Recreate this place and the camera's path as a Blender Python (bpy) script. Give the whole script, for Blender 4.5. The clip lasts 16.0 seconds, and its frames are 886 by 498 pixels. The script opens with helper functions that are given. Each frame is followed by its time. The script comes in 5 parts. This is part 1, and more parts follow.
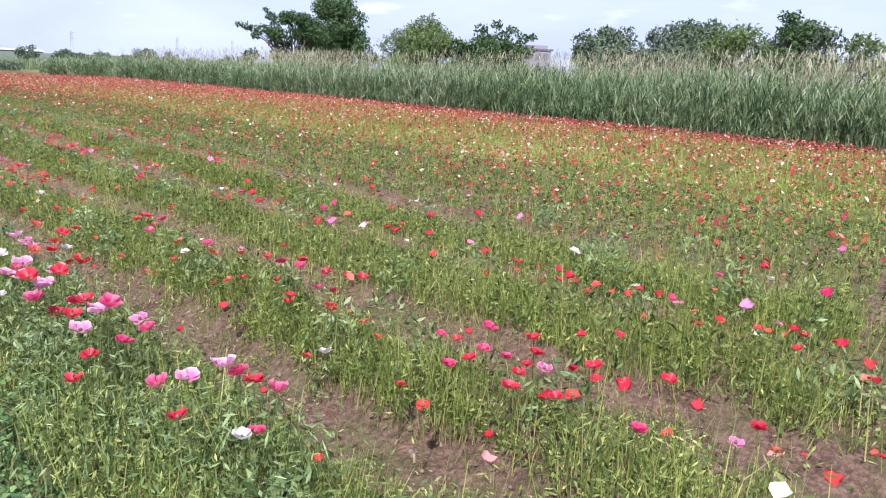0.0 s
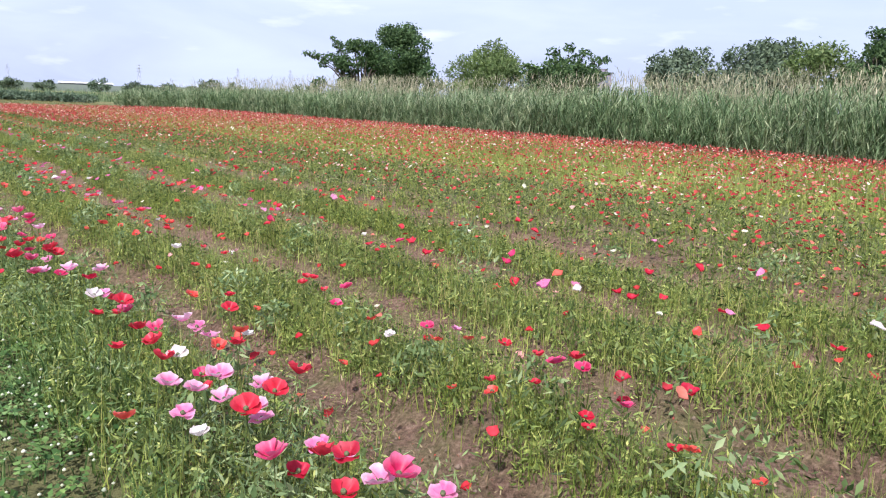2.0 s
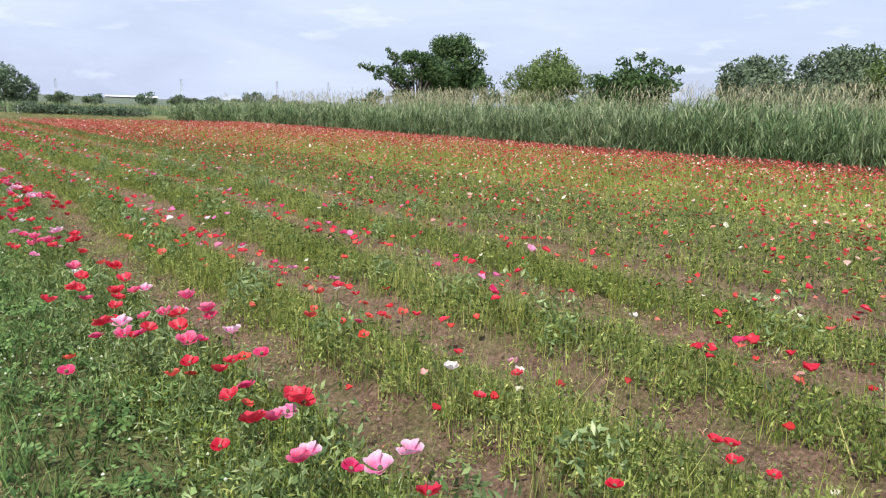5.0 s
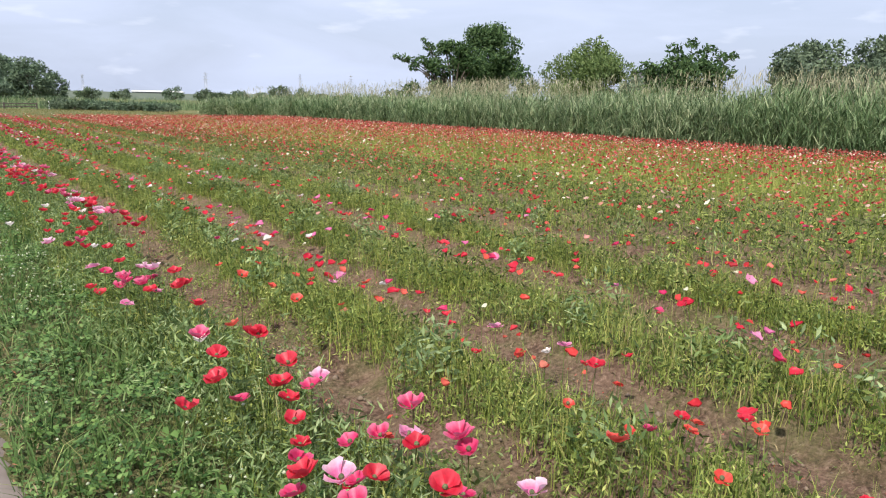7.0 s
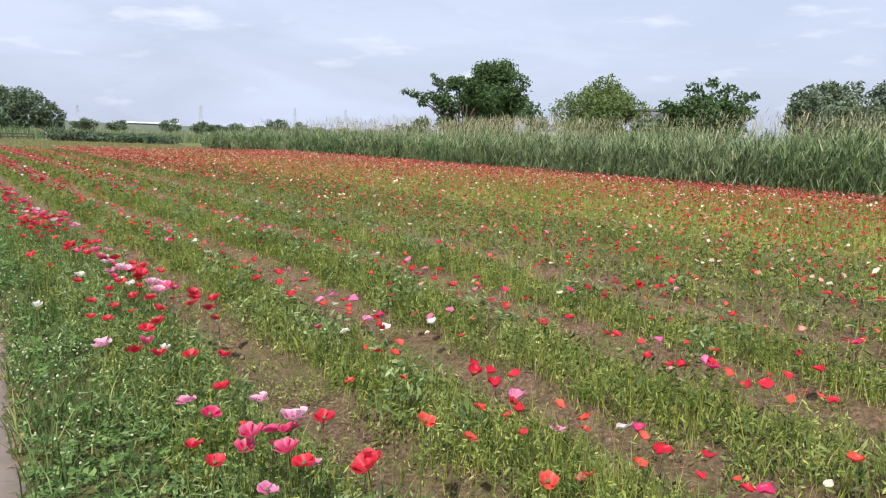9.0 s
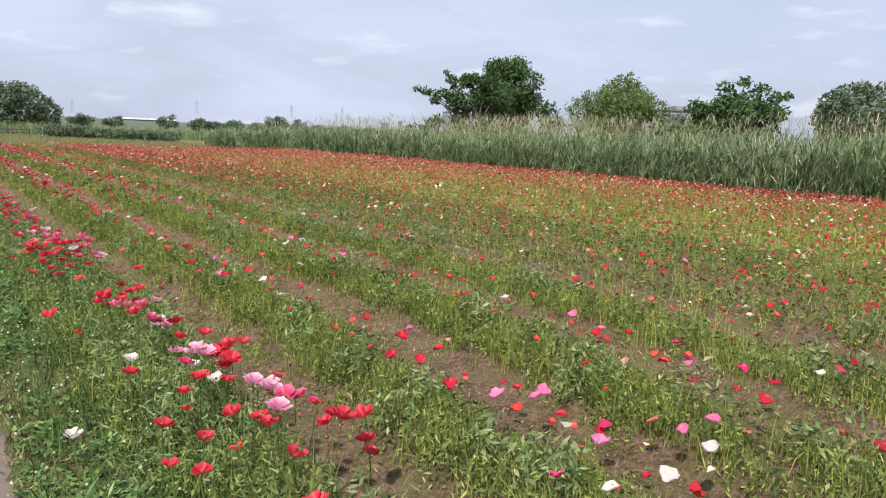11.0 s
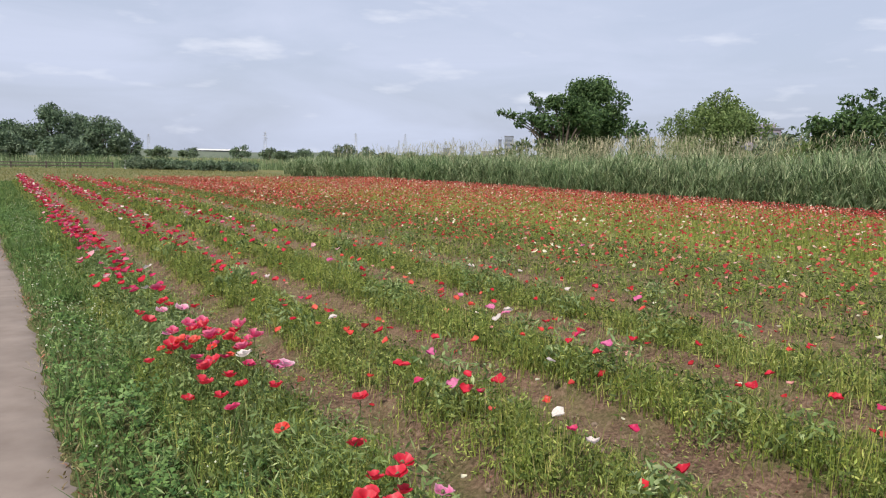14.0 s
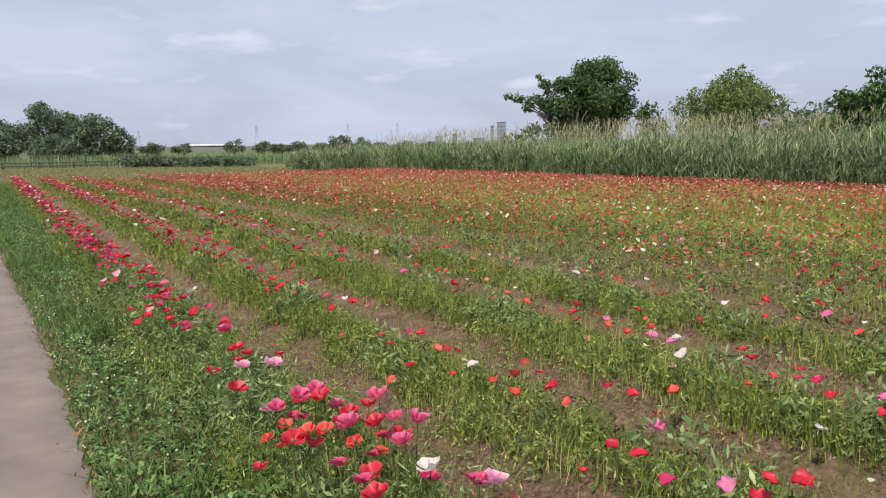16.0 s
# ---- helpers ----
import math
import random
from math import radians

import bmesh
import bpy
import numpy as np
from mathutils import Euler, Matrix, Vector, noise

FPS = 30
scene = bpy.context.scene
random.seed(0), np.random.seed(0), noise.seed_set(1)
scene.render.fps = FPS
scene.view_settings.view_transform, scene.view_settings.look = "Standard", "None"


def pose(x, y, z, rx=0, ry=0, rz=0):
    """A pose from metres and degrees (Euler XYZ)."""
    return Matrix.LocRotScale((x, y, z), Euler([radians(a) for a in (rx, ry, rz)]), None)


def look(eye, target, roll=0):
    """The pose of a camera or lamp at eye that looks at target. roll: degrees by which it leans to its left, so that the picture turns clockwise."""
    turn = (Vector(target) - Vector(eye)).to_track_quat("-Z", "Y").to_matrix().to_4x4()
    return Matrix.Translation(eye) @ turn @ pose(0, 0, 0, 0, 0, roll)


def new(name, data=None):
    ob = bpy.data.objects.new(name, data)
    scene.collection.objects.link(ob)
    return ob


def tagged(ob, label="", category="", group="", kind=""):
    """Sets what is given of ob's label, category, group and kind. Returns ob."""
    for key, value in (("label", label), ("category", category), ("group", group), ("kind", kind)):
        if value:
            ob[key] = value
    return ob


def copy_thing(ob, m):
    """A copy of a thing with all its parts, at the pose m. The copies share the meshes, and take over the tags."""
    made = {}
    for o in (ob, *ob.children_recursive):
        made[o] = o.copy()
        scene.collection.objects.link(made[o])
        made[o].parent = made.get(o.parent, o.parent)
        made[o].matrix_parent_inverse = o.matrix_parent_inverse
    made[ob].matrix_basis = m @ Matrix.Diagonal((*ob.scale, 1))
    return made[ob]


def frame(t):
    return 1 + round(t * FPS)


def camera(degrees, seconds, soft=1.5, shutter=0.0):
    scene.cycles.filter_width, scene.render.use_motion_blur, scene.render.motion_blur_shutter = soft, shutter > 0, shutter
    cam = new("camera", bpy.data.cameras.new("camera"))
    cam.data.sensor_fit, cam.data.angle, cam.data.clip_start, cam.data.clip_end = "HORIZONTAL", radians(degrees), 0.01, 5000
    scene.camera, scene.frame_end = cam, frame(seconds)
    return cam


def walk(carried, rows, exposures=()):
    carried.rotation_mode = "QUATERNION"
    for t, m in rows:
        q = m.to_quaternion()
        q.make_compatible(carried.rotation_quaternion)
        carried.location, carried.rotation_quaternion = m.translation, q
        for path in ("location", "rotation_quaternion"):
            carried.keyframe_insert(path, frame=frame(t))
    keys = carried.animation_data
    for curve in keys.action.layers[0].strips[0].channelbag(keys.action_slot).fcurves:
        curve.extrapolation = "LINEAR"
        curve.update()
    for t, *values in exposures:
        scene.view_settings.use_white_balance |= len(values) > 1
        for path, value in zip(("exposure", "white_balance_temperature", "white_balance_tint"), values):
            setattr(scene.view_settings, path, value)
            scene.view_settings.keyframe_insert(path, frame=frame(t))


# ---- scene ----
cam = camera(62.3, 16.0, soft=1.15)
PATH = [
    (0, (0.346, -0.432, 1.435), (1.705, 0.962, 0.978), 3.0),
    (0.5, (0.318, -0.048, 1.434), (1.738, 1.299, 1.025), 2.8),
    (1, (0.355, 0.371, 1.433), (1.691, 1.802, 1.023), 0.9),
    (1.5, (0.363, 0.794, 1.38), (1.707, 2.201, 0.917), 3.0),
    (2, (0.351, 1.204, 1.38), (1.61, 2.707, 0.982), 2.0),
    (2.5, (0.305, 1.623, 1.395), (1.512, 3.174, 1.027), 3.1),
    (3, (0.265, 2.024, 1.41), (1.507, 3.542, 1.018), 2.6),
    (3.2, (0.252, 2.212, 1.408), (1.518, 3.72, 1.063), 1.4),
    (5.3, (0.227, 3.983, 1.437), (1.408, 5.552, 1.06), 1.7),
    (5.5, (0.225, 4.161, 1.424), (1.424, 5.715, 1.04), 2.1),
    (6, (0.199, 4.609, 1.43), (1.365, 6.192, 1.061), 1.8),
    (6.5, (0.194, 5.088, 1.401), (1.323, 6.702, 1.058), 1.2),
    (7, (0.194, 5.58, 1.411), (1.329, 7.179, 1.015), 1.0),
    (7.5, (0.153, 6.067, 1.42), (1.323, 7.649, 1.061), 1.2),
    (8, (0.165, 6.561, 1.422), (1.315, 8.157, 1.061), 1.3),
    (8.3, (0.158, 6.871, 1.421), (1.434, 8.37, 1.067), 2.2),
    (8.5, (0.169, 7.047, 1.424), (1.381, 8.605, 1.1), 1.5),
    (9, (0.155, 7.532, 1.447), (1.317, 9.132, 1.144), 1.8),
    (9.2, (0.148, 7.745, 1.434), (1.24, 9.393, 1.13), 1.1),
    (11.3, (0.325, 10.088, 1.455), (1.502, 11.676, 1.148), 2.3),
    (11.5, (0.338, 10.287, 1.443), (1.496, 11.888, 1.136), 2.6),
    (12, (0.349, 10.766, 1.432), (1.563, 12.326, 1.132), 2.2),
    (12.5, (0.35, 11.226, 1.442), (1.504, 12.833, 1.148), 1.7),
    (13, (0.327, 11.686, 1.437), (1.451, 13.317, 1.163), 1.1),
    (13.5, (0.331, 12.073, 1.458), (1.333, 13.781, 1.178), 0.4),
    (14, (0.302, 12.47, 1.462), (1.336, 14.164, 1.216), 1.0),
    (14.5, (0.288, 12.918, 1.472), (1.313, 14.611, 1.178), 1.4),
    (15, (0.252, 13.404, 1.483), (1.3, 15.087, 1.221), 0.1),
    (15.5, (0.281, 13.812, 1.461), (1.231, 15.553, 1.205), -0.7),
    (16, (0.229, 14.176, 1.455), (1.272, 15.86, 1.177), -0.8),
]
walk(cam, [(t, look(eye, target, roll)) for t, eye, target, roll in PATH],
     exposures=[(0, 0.88, 5720, 20), (3, 0.72, 5990, 14), (8, 0.57, 6380, 10), (12, 0.44, 6500, 10), (16, 0.30, 6520, 10)])

# ---- sky, sun and exposure ----
SUN_ELEVATION, SUN_TURN = 54.0, 238.0
world = bpy.data.worlds.new("hazy_sky")
scene.world = world
world.use_nodes = True
wn, wl = world.node_tree.nodes, world.node_tree.links
wn.clear()
sky = wn.new("ShaderNodeTexSky")
sky.sky_type, sky.sun_disc = "NISHITA", False
sky.sun_elevation, sky.sun_rotation = radians(SUN_ELEVATION), radians(SUN_TURN)
sky.air_density, sky.dust_density, sky.ozone_density, sky.altitude = 1.0, 4.0, 2.0, 20
way_in = wn.new("ShaderNodeTexCoord")
flat = wn.new("ShaderNodeMapping")
flat.inputs["Scale"].default_value = (1.5, 1.5, 6.0)
wl.new(way_in.outputs["Generated"], flat.inputs["Vector"])
puff = wn.new("ShaderNodeTexNoise")
puff.inputs["Scale"].default_value, puff.inputs["Detail"].default_value, puff.inputs["Roughness"].default_value = 2.1, 7.0, 0.55
puff.inputs["Distortion"].default_value = 0.5
wl.new(flat.outputs["Vector"], puff.inputs["Vector"])
veil = wn.new("ShaderNodeValToRGB")
veil.color_ramp.elements[0].position, veil.color_ramp.elements[0].color = 0.40, (0.75, 0.75, 0.75, 1)
veil.color_ramp.elements[1].position, veil.color_ramp.elements[1].color = 0.68, (1, 1, 1, 1)
wl.new(puff.outputs["Fac"], veil.inputs["Fac"])
cloud = wn.new("ShaderNodeMix")
cloud.data_type = "RGBA"
cloud.inputs["B"].default_value = (4.95, 5.45, 6.85, 1)
wl.new(veil.outputs["Color"], cloud.inputs["Factor"])
wl.new(sky.outputs["Color"], cloud.inputs["A"])
small = wn.new("ShaderNodeTexNoise")
small.inputs["Scale"].default_value, small.inputs["Detail"].default_value = 5.2, 5.0
wl.new(flat.outputs["Vector"], small.inputs["Vector"])
tuft = wn.new("ShaderNodeValToRGB")
tuft.color_ramp.elements[0].position, tuft.color_ramp.elements[0].color = 0.60, (0, 0, 0, 1)
tuft.color_ramp.elements[1].position, tuft.color_ramp.elements[1].color = 0.74, (0.7, 0.7, 0.7, 1)
wl.new(small.outputs["Fac"], tuft.inputs["Fac"])
white = wn.new("ShaderNodeMix")
white.data_type = "RGBA"
white.inputs["B"].default_value = (6.5, 6.8, 7.7, 1)
wl.new(tuft.outputs["Color"], white.inputs["Factor"])
wl.new(cloud.outputs["Result"], white.inputs["A"])
back = wn.new("ShaderNodeBackground")
back.inputs["Strength"].default_value = 0.10
wl.new(white.outputs["Result"], back.inputs["Color"])
wout = wn.new("ShaderNodeOutputWorld")
wl.new(back.outputs["Background"], wout.inputs["Surface"])

sun_data = bpy.data.lights.new("sun", "SUN")
sun_data.energy, sun_data.angle, sun_data.color = 4.45, radians(2), (1.0, 0.95, 0.87)
sun = new("sun", sun_data)
sun.rotation_euler = (radians(90 - SUN_ELEVATION), 0, radians(180 - SUN_TURN))


# ---- materials ----
def nodes_of(name):
    m = bpy.data.materials.new(name)
    m.use_nodes = True
    n = m.node_tree.nodes
    return m, n, m.node_tree.links, n["Principled BSDF"]


def noise_at(n, l, scale, detail=4.0, rough=0.55, stretch=None):
    co = n.new("ShaderNodeTexCoord")
    tex = n.new("ShaderNodeTexNoise")
    tex.inputs["Scale"].default_value, tex.inputs["Detail"].default_value, tex.inputs["Roughness"].default_value = scale, detail, rough
    if stretch:
        mp = n.new("ShaderNodeMapping")
        mp.inputs["Scale"].default_value = stretch
        l.new(co.outputs["Object"], mp.inputs["Vector"])
        l.new(mp.outputs["Vector"], tex.inputs["Vector"])
    else:
        l.new(co.outputs["Object"], tex.inputs["Vector"])
    return tex.outputs["Fac"]


def ramp(n, l, fac, stops, constant=False):
    r = n.new("ShaderNodeValToRGB")
    r.color_ramp.interpolation = "CONSTANT" if constant else "LINEAR"
    while len(r.color_ramp.elements) < len(stops):
        r.color_ramp.elements.new(0.5)
    for e, (p, c) in zip(r.color_ramp.elements, stops):
        e.position, e.color = p, (*c, 1) if len(c) == 3 else c
    l.new(fac, r.inputs["Fac"])
    return r.outputs["Color"]


def mixed(n, l, fac, a, b, blend="MIX"):
    m = n.new("ShaderNodeMix")
    m.data_type, m.blend_type = "RGBA", blend
    for sock, v in (("Factor", fac), ("A", a), ("B", b)):
        if isinstance(v, (int, float)):
            m.inputs[sock].default_value = v
        elif isinstance(v, tuple):
            m.inputs[sock].default_value = (*v, 1)
        else:
            l.new(v, m.inputs[sock])
    return m.outputs["Result"]


def bumped(n, l, fac, strength, distance, shader):
    b = n.new("ShaderNodeBump")
    b.inputs["Strength"].default_value, b.inputs["Distance"].default_value = strength, distance
    l.new(fac, b.inputs["Height"])
    l.new(b.outputs["Normal"], shader.inputs["Normal"])


def leafy(name, stops, through_light=0.28, patch=0.5, patch_tint=(0.75, 0.8, 0.6), rough=0.55, per_object=False, constant=False):
    """Thin plant matter: a colour per blade or leaf, wide soft patches, and light that shines through."""
    m, n, l, p = nodes_of(name)
    pick = n.new("ShaderNodeObjectInfo" if per_object else "ShaderNodeNewGeometry").outputs["Random" if per_object else "Random Per Island"]
    col = ramp(n, l, pick, stops, constant)
    soft = ramp(n, l, noise_at(n, l, patch, 3.0), [(0.35, patch_tint), (0.65, (1.0, 1.0, 1.0))])
    col = mixed(n, l, 1.0, col, soft, "MULTIPLY")
    tuft = ramp(n, l, noise_at(n, l, patch * 7.0, 3.0, 0.6), [(0.33, (0.60, 0.67, 0.58)), (0.66, (1.24, 1.19, 1.12))])
    col = mixed(n, l, 1.0, col, tuft, "MULTIPLY")
    l.new(col, p.inputs["Base Color"])
    p.inputs["Roughness"].default_value = rough
    p.inputs["Specular IOR Level"].default_value = 0.16
    t = n.new("ShaderNodeBsdfTranslucent")
    l.new(col, t.inputs["Color"])
    mix = n.new("ShaderNodeMixShader")
    mix.inputs["Fac"].default_value = through_light
    l.new(p.outputs["BSDF"], mix.inputs[1])
    l.new(t.outputs["BSDF"], mix.inputs[2])
    l.new(mix.outputs["Shader"], n["Material Output"].inputs["Surface"])
    return m


def plain(name, stops, scale, rough=0.8, bump=0.3, depth=0.01, metal=0.0, detail=6.0, stretch=None):
    m, n, l, p = nodes_of(name)
    f = noise_at(n, l, scale, detail, 0.6, stretch)
    wide = ramp(n, l, noise_at(n, l, scale * 0.27, 4.0), [(0.3, (0.78, 0.78, 0.78)), (0.7, (1.0, 1.0, 1.0))])
    l.new(mixed(n, l, 1.0, ramp(n, l, f, stops), wide, "MULTIPLY"), p.inputs["Base Color"])
    p.inputs["Roughness"].default_value, p.inputs["Metallic"].default_value = rough, metal
    bumped(n, l, f, bump, depth, p)
    return m


def ground_material():
    m, n, l, p = nodes_of("field_ground")
    co = n.new("ShaderNodeTexCoord")
    part_xyz = n.new("ShaderNodeSeparateXYZ")
    l.new(co.outputs["Object"], part_xyz.inputs[0])
    grain = noise_at(n, l, 38.0, 8.0, 0.7)
    clod = noise_at(n, l, 6.0, 5.0, 0.6)
    soil = mixed(n, l, 0.5, ramp(n, l, grain, [(0.36, (0.028, 0.017, 0.012)), (0.5, (0.170, 0.101, 0.067)), (0.66, (0.42, 0.285, 0.205))]),
                 ramp(n, l, clod, [(0.35, (0.060, 0.035, 0.024)), (0.65, (0.225, 0.146, 0.100))]))
    moss = ramp(n, l, noise_at(n, l, 70.0, 4.0), [(0.3, (0.055, 0.085, 0.02)), (0.7, (0.16, 0.19, 0.055))])
    sprout = ramp(n, l, noise_at(n, l, 2.3, 6.0, 0.65), [(0.44, (0, 0, 0)), (0.64, (0.45, 0.45, 0.45))])
    near = mixed(n, l, sprout, soil, moss)
    lawn = mixed(n, l, ramp(n, l, noise_at(n, l, 0.35, 4.0), [(0.35, (0, 0, 0)), (0.7, (1, 1, 1))]), (0.13, 0.14, 0.052), (0.19, 0.172, 0.075))
    lawn = mixed(n, l, 1.0, lawn, ramp(n, l, noise_at(n, l, 20.0, 4.0), [(0.3, (0.6, 0.6, 0.6)), (0.7, (1.1, 1.1, 1.1))]), "MULTIPLY")

    def step(sock, a, b):
        r = n.new("ShaderNodeMapRange")
        r.inputs["From Min"].default_value, r.inputs["From Max"].default_value = a, b
        l.new(sock, r.inputs["Value"])
        return r.outputs["Result"]
    both = n.new("ShaderNodeMath")
    both.operation = "MAXIMUM"
    l.new(step(part_xyz.outputs["X"], 6.6, 9.0), both.inputs[0])
    l.new(step(part_xyz.outputs["Y"], 50.0, 53.0), both.inputs[1])
    verge = n.new("ShaderNodeMath")
    verge.operation = "MAXIMUM"
    l.new(both.outputs[0], verge.inputs[0])
    l.new(step(part_xyz.outputs["X"], 1.25, 1.0), verge.inputs[1])
    l.new(mixed(n, l, verge.outputs[0], near, lawn), p.inputs["Base Color"])
    p.inputs["Roughness"].default_value = 0.95
    p.inputs["Specular IOR Level"].default_value = 0.15
    bumped(n, l, mixed(n, l, 0.5, grain, clod), 1.0, 0.07, p)
    return m


GROUND = ground_material()
PATH_DIRT = plain("trodden_path", [(0.25, (0.142, 0.110, 0.090)), (0.5, (0.190, 0.152, 0.128)), (0.75, (0.240, 0.196, 0.166))], 3.0, 0.95, 0.35, 0.015, detail=9.0)
GRASS = leafy("bed_grass", [(0.0, (0.088, 0.128, 0.036)), (0.35, (0.228, 0.284, 0.070)), (0.7, (0.366, 0.405, 0.112)), (0.90, (0.47, 0.44, 0.165)), (1.0, (0.54, 0.45, 0.25))])
FAR_GRASS = leafy("field_grass", [(0.0, (0.150, 0.196, 0.048)), (0.5, (0.295, 0.345, 0.090)), (0.9, (0.39, 0.40, 0.13)), (1.0, (0.44, 0.37, 0.19))], patch=0.18, patch_tint=(0.85, 0.85, 0.72))
VERGE = leafy("verge_blade", [(0.0, (0.052, 0.098, 0.034)), (0.5, (0.130, 0.208, 0.074)), (0.93, (0.24, 0.325, 0.13)), (1.0, (0.40, 0.36, 0.18))], 0.35, 1.5)
CLOVER = leafy("clover_leaf", [(0.0, (0.046, 0.100, 0.036)), (0.5, (0.128, 0.220, 0.076)), (1.0, (0.24, 0.345, 0.135))], 0.3, 2.0)
HERB = leafy("herb_leaf", [(0.0, (0.106, 0.150, 0.048)), (0.6, (0.275, 0.338, 0.102)), (1.0, (0.50, 0.51, 0.185))], 0.3, 1.2)
REED = leafy("reed_leaf", [(0.0, (0.066, 0.105, 0.048)), (0.4, (0.160, 0.222, 0.115)), (0.75, (0.29, 0.350, 0.205)), (1.0, (0.46, 0.48, 0.32))], 0.3, 0.25, (0.8, 0.9, 0.8))
DRY_REED = leafy("dry_reed", [(0.0, (0.27, 0.28, 0.165)), (0.5, (0.40, 0.38, 0.26)), (1.0, (0.56, 0.50, 0.38))], 0.25, 0.4, (0.85, 0.85, 0.8))
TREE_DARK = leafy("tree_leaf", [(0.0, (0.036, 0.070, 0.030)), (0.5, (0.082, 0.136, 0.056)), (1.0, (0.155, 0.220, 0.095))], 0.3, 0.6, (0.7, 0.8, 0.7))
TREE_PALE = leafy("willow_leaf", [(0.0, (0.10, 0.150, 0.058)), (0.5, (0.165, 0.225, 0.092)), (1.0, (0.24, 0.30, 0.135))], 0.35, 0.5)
# the next two leaf colours are greyed and blued to stand for aerial haze
TREE_HAZE = leafy("hazed_far_leaf", [(0.0, (0.085, 0.118, 0.088)), (0.5, (0.130, 0.168, 0.124)), (1.0, (0.19, 0.235, 0.172))], 0.2, 0.2)
GROVE_HAZE = leafy("hazed_grove_leaf", [(0.0, (0.085, 0.118, 0.088)), (0.5, (0.140, 0.185, 0.130)), (1.0, (0.205, 0.255, 0.178))], 0.2, 0.15, (0.75, 0.85, 0.75))
MEADOW = leafy("meadow_blade", [(0.0, (0.13, 0.14, 0.055)), (0.5, (0.22, 0.22, 0.090)), (1.0, (0.36, 0.31, 0.17))], 0.25, 0.15, (0.8, 0.8, 0.75))
BARK = plain("bark", [(0.3, (0.055, 0.042, 0.030)), (0.7, (0.15, 0.12, 0.09))], 14.0, 0.9, 0.8, 0.03, stretch=(1, 1, 0.25))
STEM = leafy("poppy_stem", [(0.0, (0.11, 0.15, 0.05)), (1.0, (0.20, 0.22, 0.09))], 0.2, 2.0, per_object=True)
SEED = plain("poppy_ovary", [(0.3, (0.03, 0.04, 0.02)), (0.7, (0.16, 0.18, 0.07))], 120.0, 0.8, 0.3, 0.002)


def petal(name, a, b, rim, per_object=True):
    """Thin silky petal: one colour per flower, paler towards its rim and streaked from its foot."""
    m, n, l, p = nodes_of(name)
    pick = n.new("ShaderNodeObjectInfo" if per_object else "ShaderNodeNewGeometry").outputs["Random" if per_object else "Random Per Island"]
    col = ramp(n, l, pick, [(0.0, a), (1.0, b)])
    if per_object:
        co = n.new("ShaderNodeTexCoord")
        far = n.new("ShaderNodeVectorMath")
        far.operation = "LENGTH"
        l.new(co.outputs["Object"], far.inputs[0])
        out = n.new("ShaderNodeMapRange")
        out.inputs["From Min"].default_value, out.inputs["From Max"].default_value = 0.030, 0.052
        l.new(far.outputs["Value"], out.inputs["Value"])
        col = mixed(n, l, out.outputs["Result"], col, rim)
    streak = ramp(n, l, noise_at(n, l, 70.0, 3.0), [(0.3, (0.80, 0.74, 0.74)), (0.65, (1.0, 1.0, 1.0))])
    col = mixed(n, l, 1.0, col, streak, "MULTIPLY")
    l.new(col, p.inputs["Base Color"])
    p.inputs["Roughness"].default_value, p.inputs["Specular IOR Level"].default_value = 0.45, 0.35
    t = n.new("ShaderNodeBsdfTranslucent")
    l.new(col, t.inputs["Color"])
    mix = n.new("ShaderNodeMixShader")
    mix.inputs["Fac"].default_value = 0.42
    l.new(p.outputs["BSDF"], mix.inputs[1])
    l.new(t.outputs["BSDF"], mix.inputs[2])
    l.new(mix.outputs["Shader"], n["Material Output"].inputs["Surface"])
    return m


HUES = {
    "scarlet": ((0.54, 0.010, 0.036), (0.70, 0.030, 0.060), (0.72, 0.07, 0.10)),
    "crimson": ((0.44, 0.010, 0.030), (0.60, 0.02, 0.06), (0.60, 0.04, 0.08)),
    "orange": ((0.72, 0.055, 0.045), (0.78, 0.11, 0.075), (0.80, 0.24, 0.18)),
    "rose": ((0.58, 0.018, 0.10), (0.70, 0.055, 0.18), (0.78, 0.20, 0.33)),
    "pink": ((0.72, 0.14, 0.34), (0.78, 0.30, 0.48), (0.84, 0.58, 0.68)),
    "white": ((0.76, 0.66, 0.64), (0.80, 0.76, 0.70), (0.82, 0.78, 0.74)),
}
PETALS = {c: petal(c + "_petal", *v) for c, v in HUES.items()}
LOOSE_PETALS = {c: petal(c + "_far_petal", *v, per_object=False) for c, v in HUES.items()}
FLOWERS = leafy("poppy_flowers", [(0.0, (0.52, 0.025, 0.040)), (0.24, (0.64, 0.060, 0.060)), (0.45, (0.70, 0.13, 0.10)), (0.60, (0.60, 0.05, 0.07)), (0.74, (0.72, 0.22, 0.17)), (0.82, (0.74, 0.36, 0.34)), (0.88, (0.82, 0.76, 0.62)), (0.94, (0.44, 0.03, 0.03))], 0.4, 1.5, (0.85, 0.85, 0.85), constant=True)
FIELD_FLOWERS = leafy("field_flowers", [(0.0, (0.38, 0.032, 0.040)), (0.24, (0.46, 0.070, 0.060)), (0.46, (0.52, 0.15, 0.11)), (0.64, (0.54, 0.235, 0.185)), (0.76, (0.32, 0.04, 0.05)), (0.90, (0.64, 0.40, 0.36)), (0.962, (0.78, 0.72, 0.60))], 0.35, 1.5, (0.85, 0.85, 0.85), constant=True)
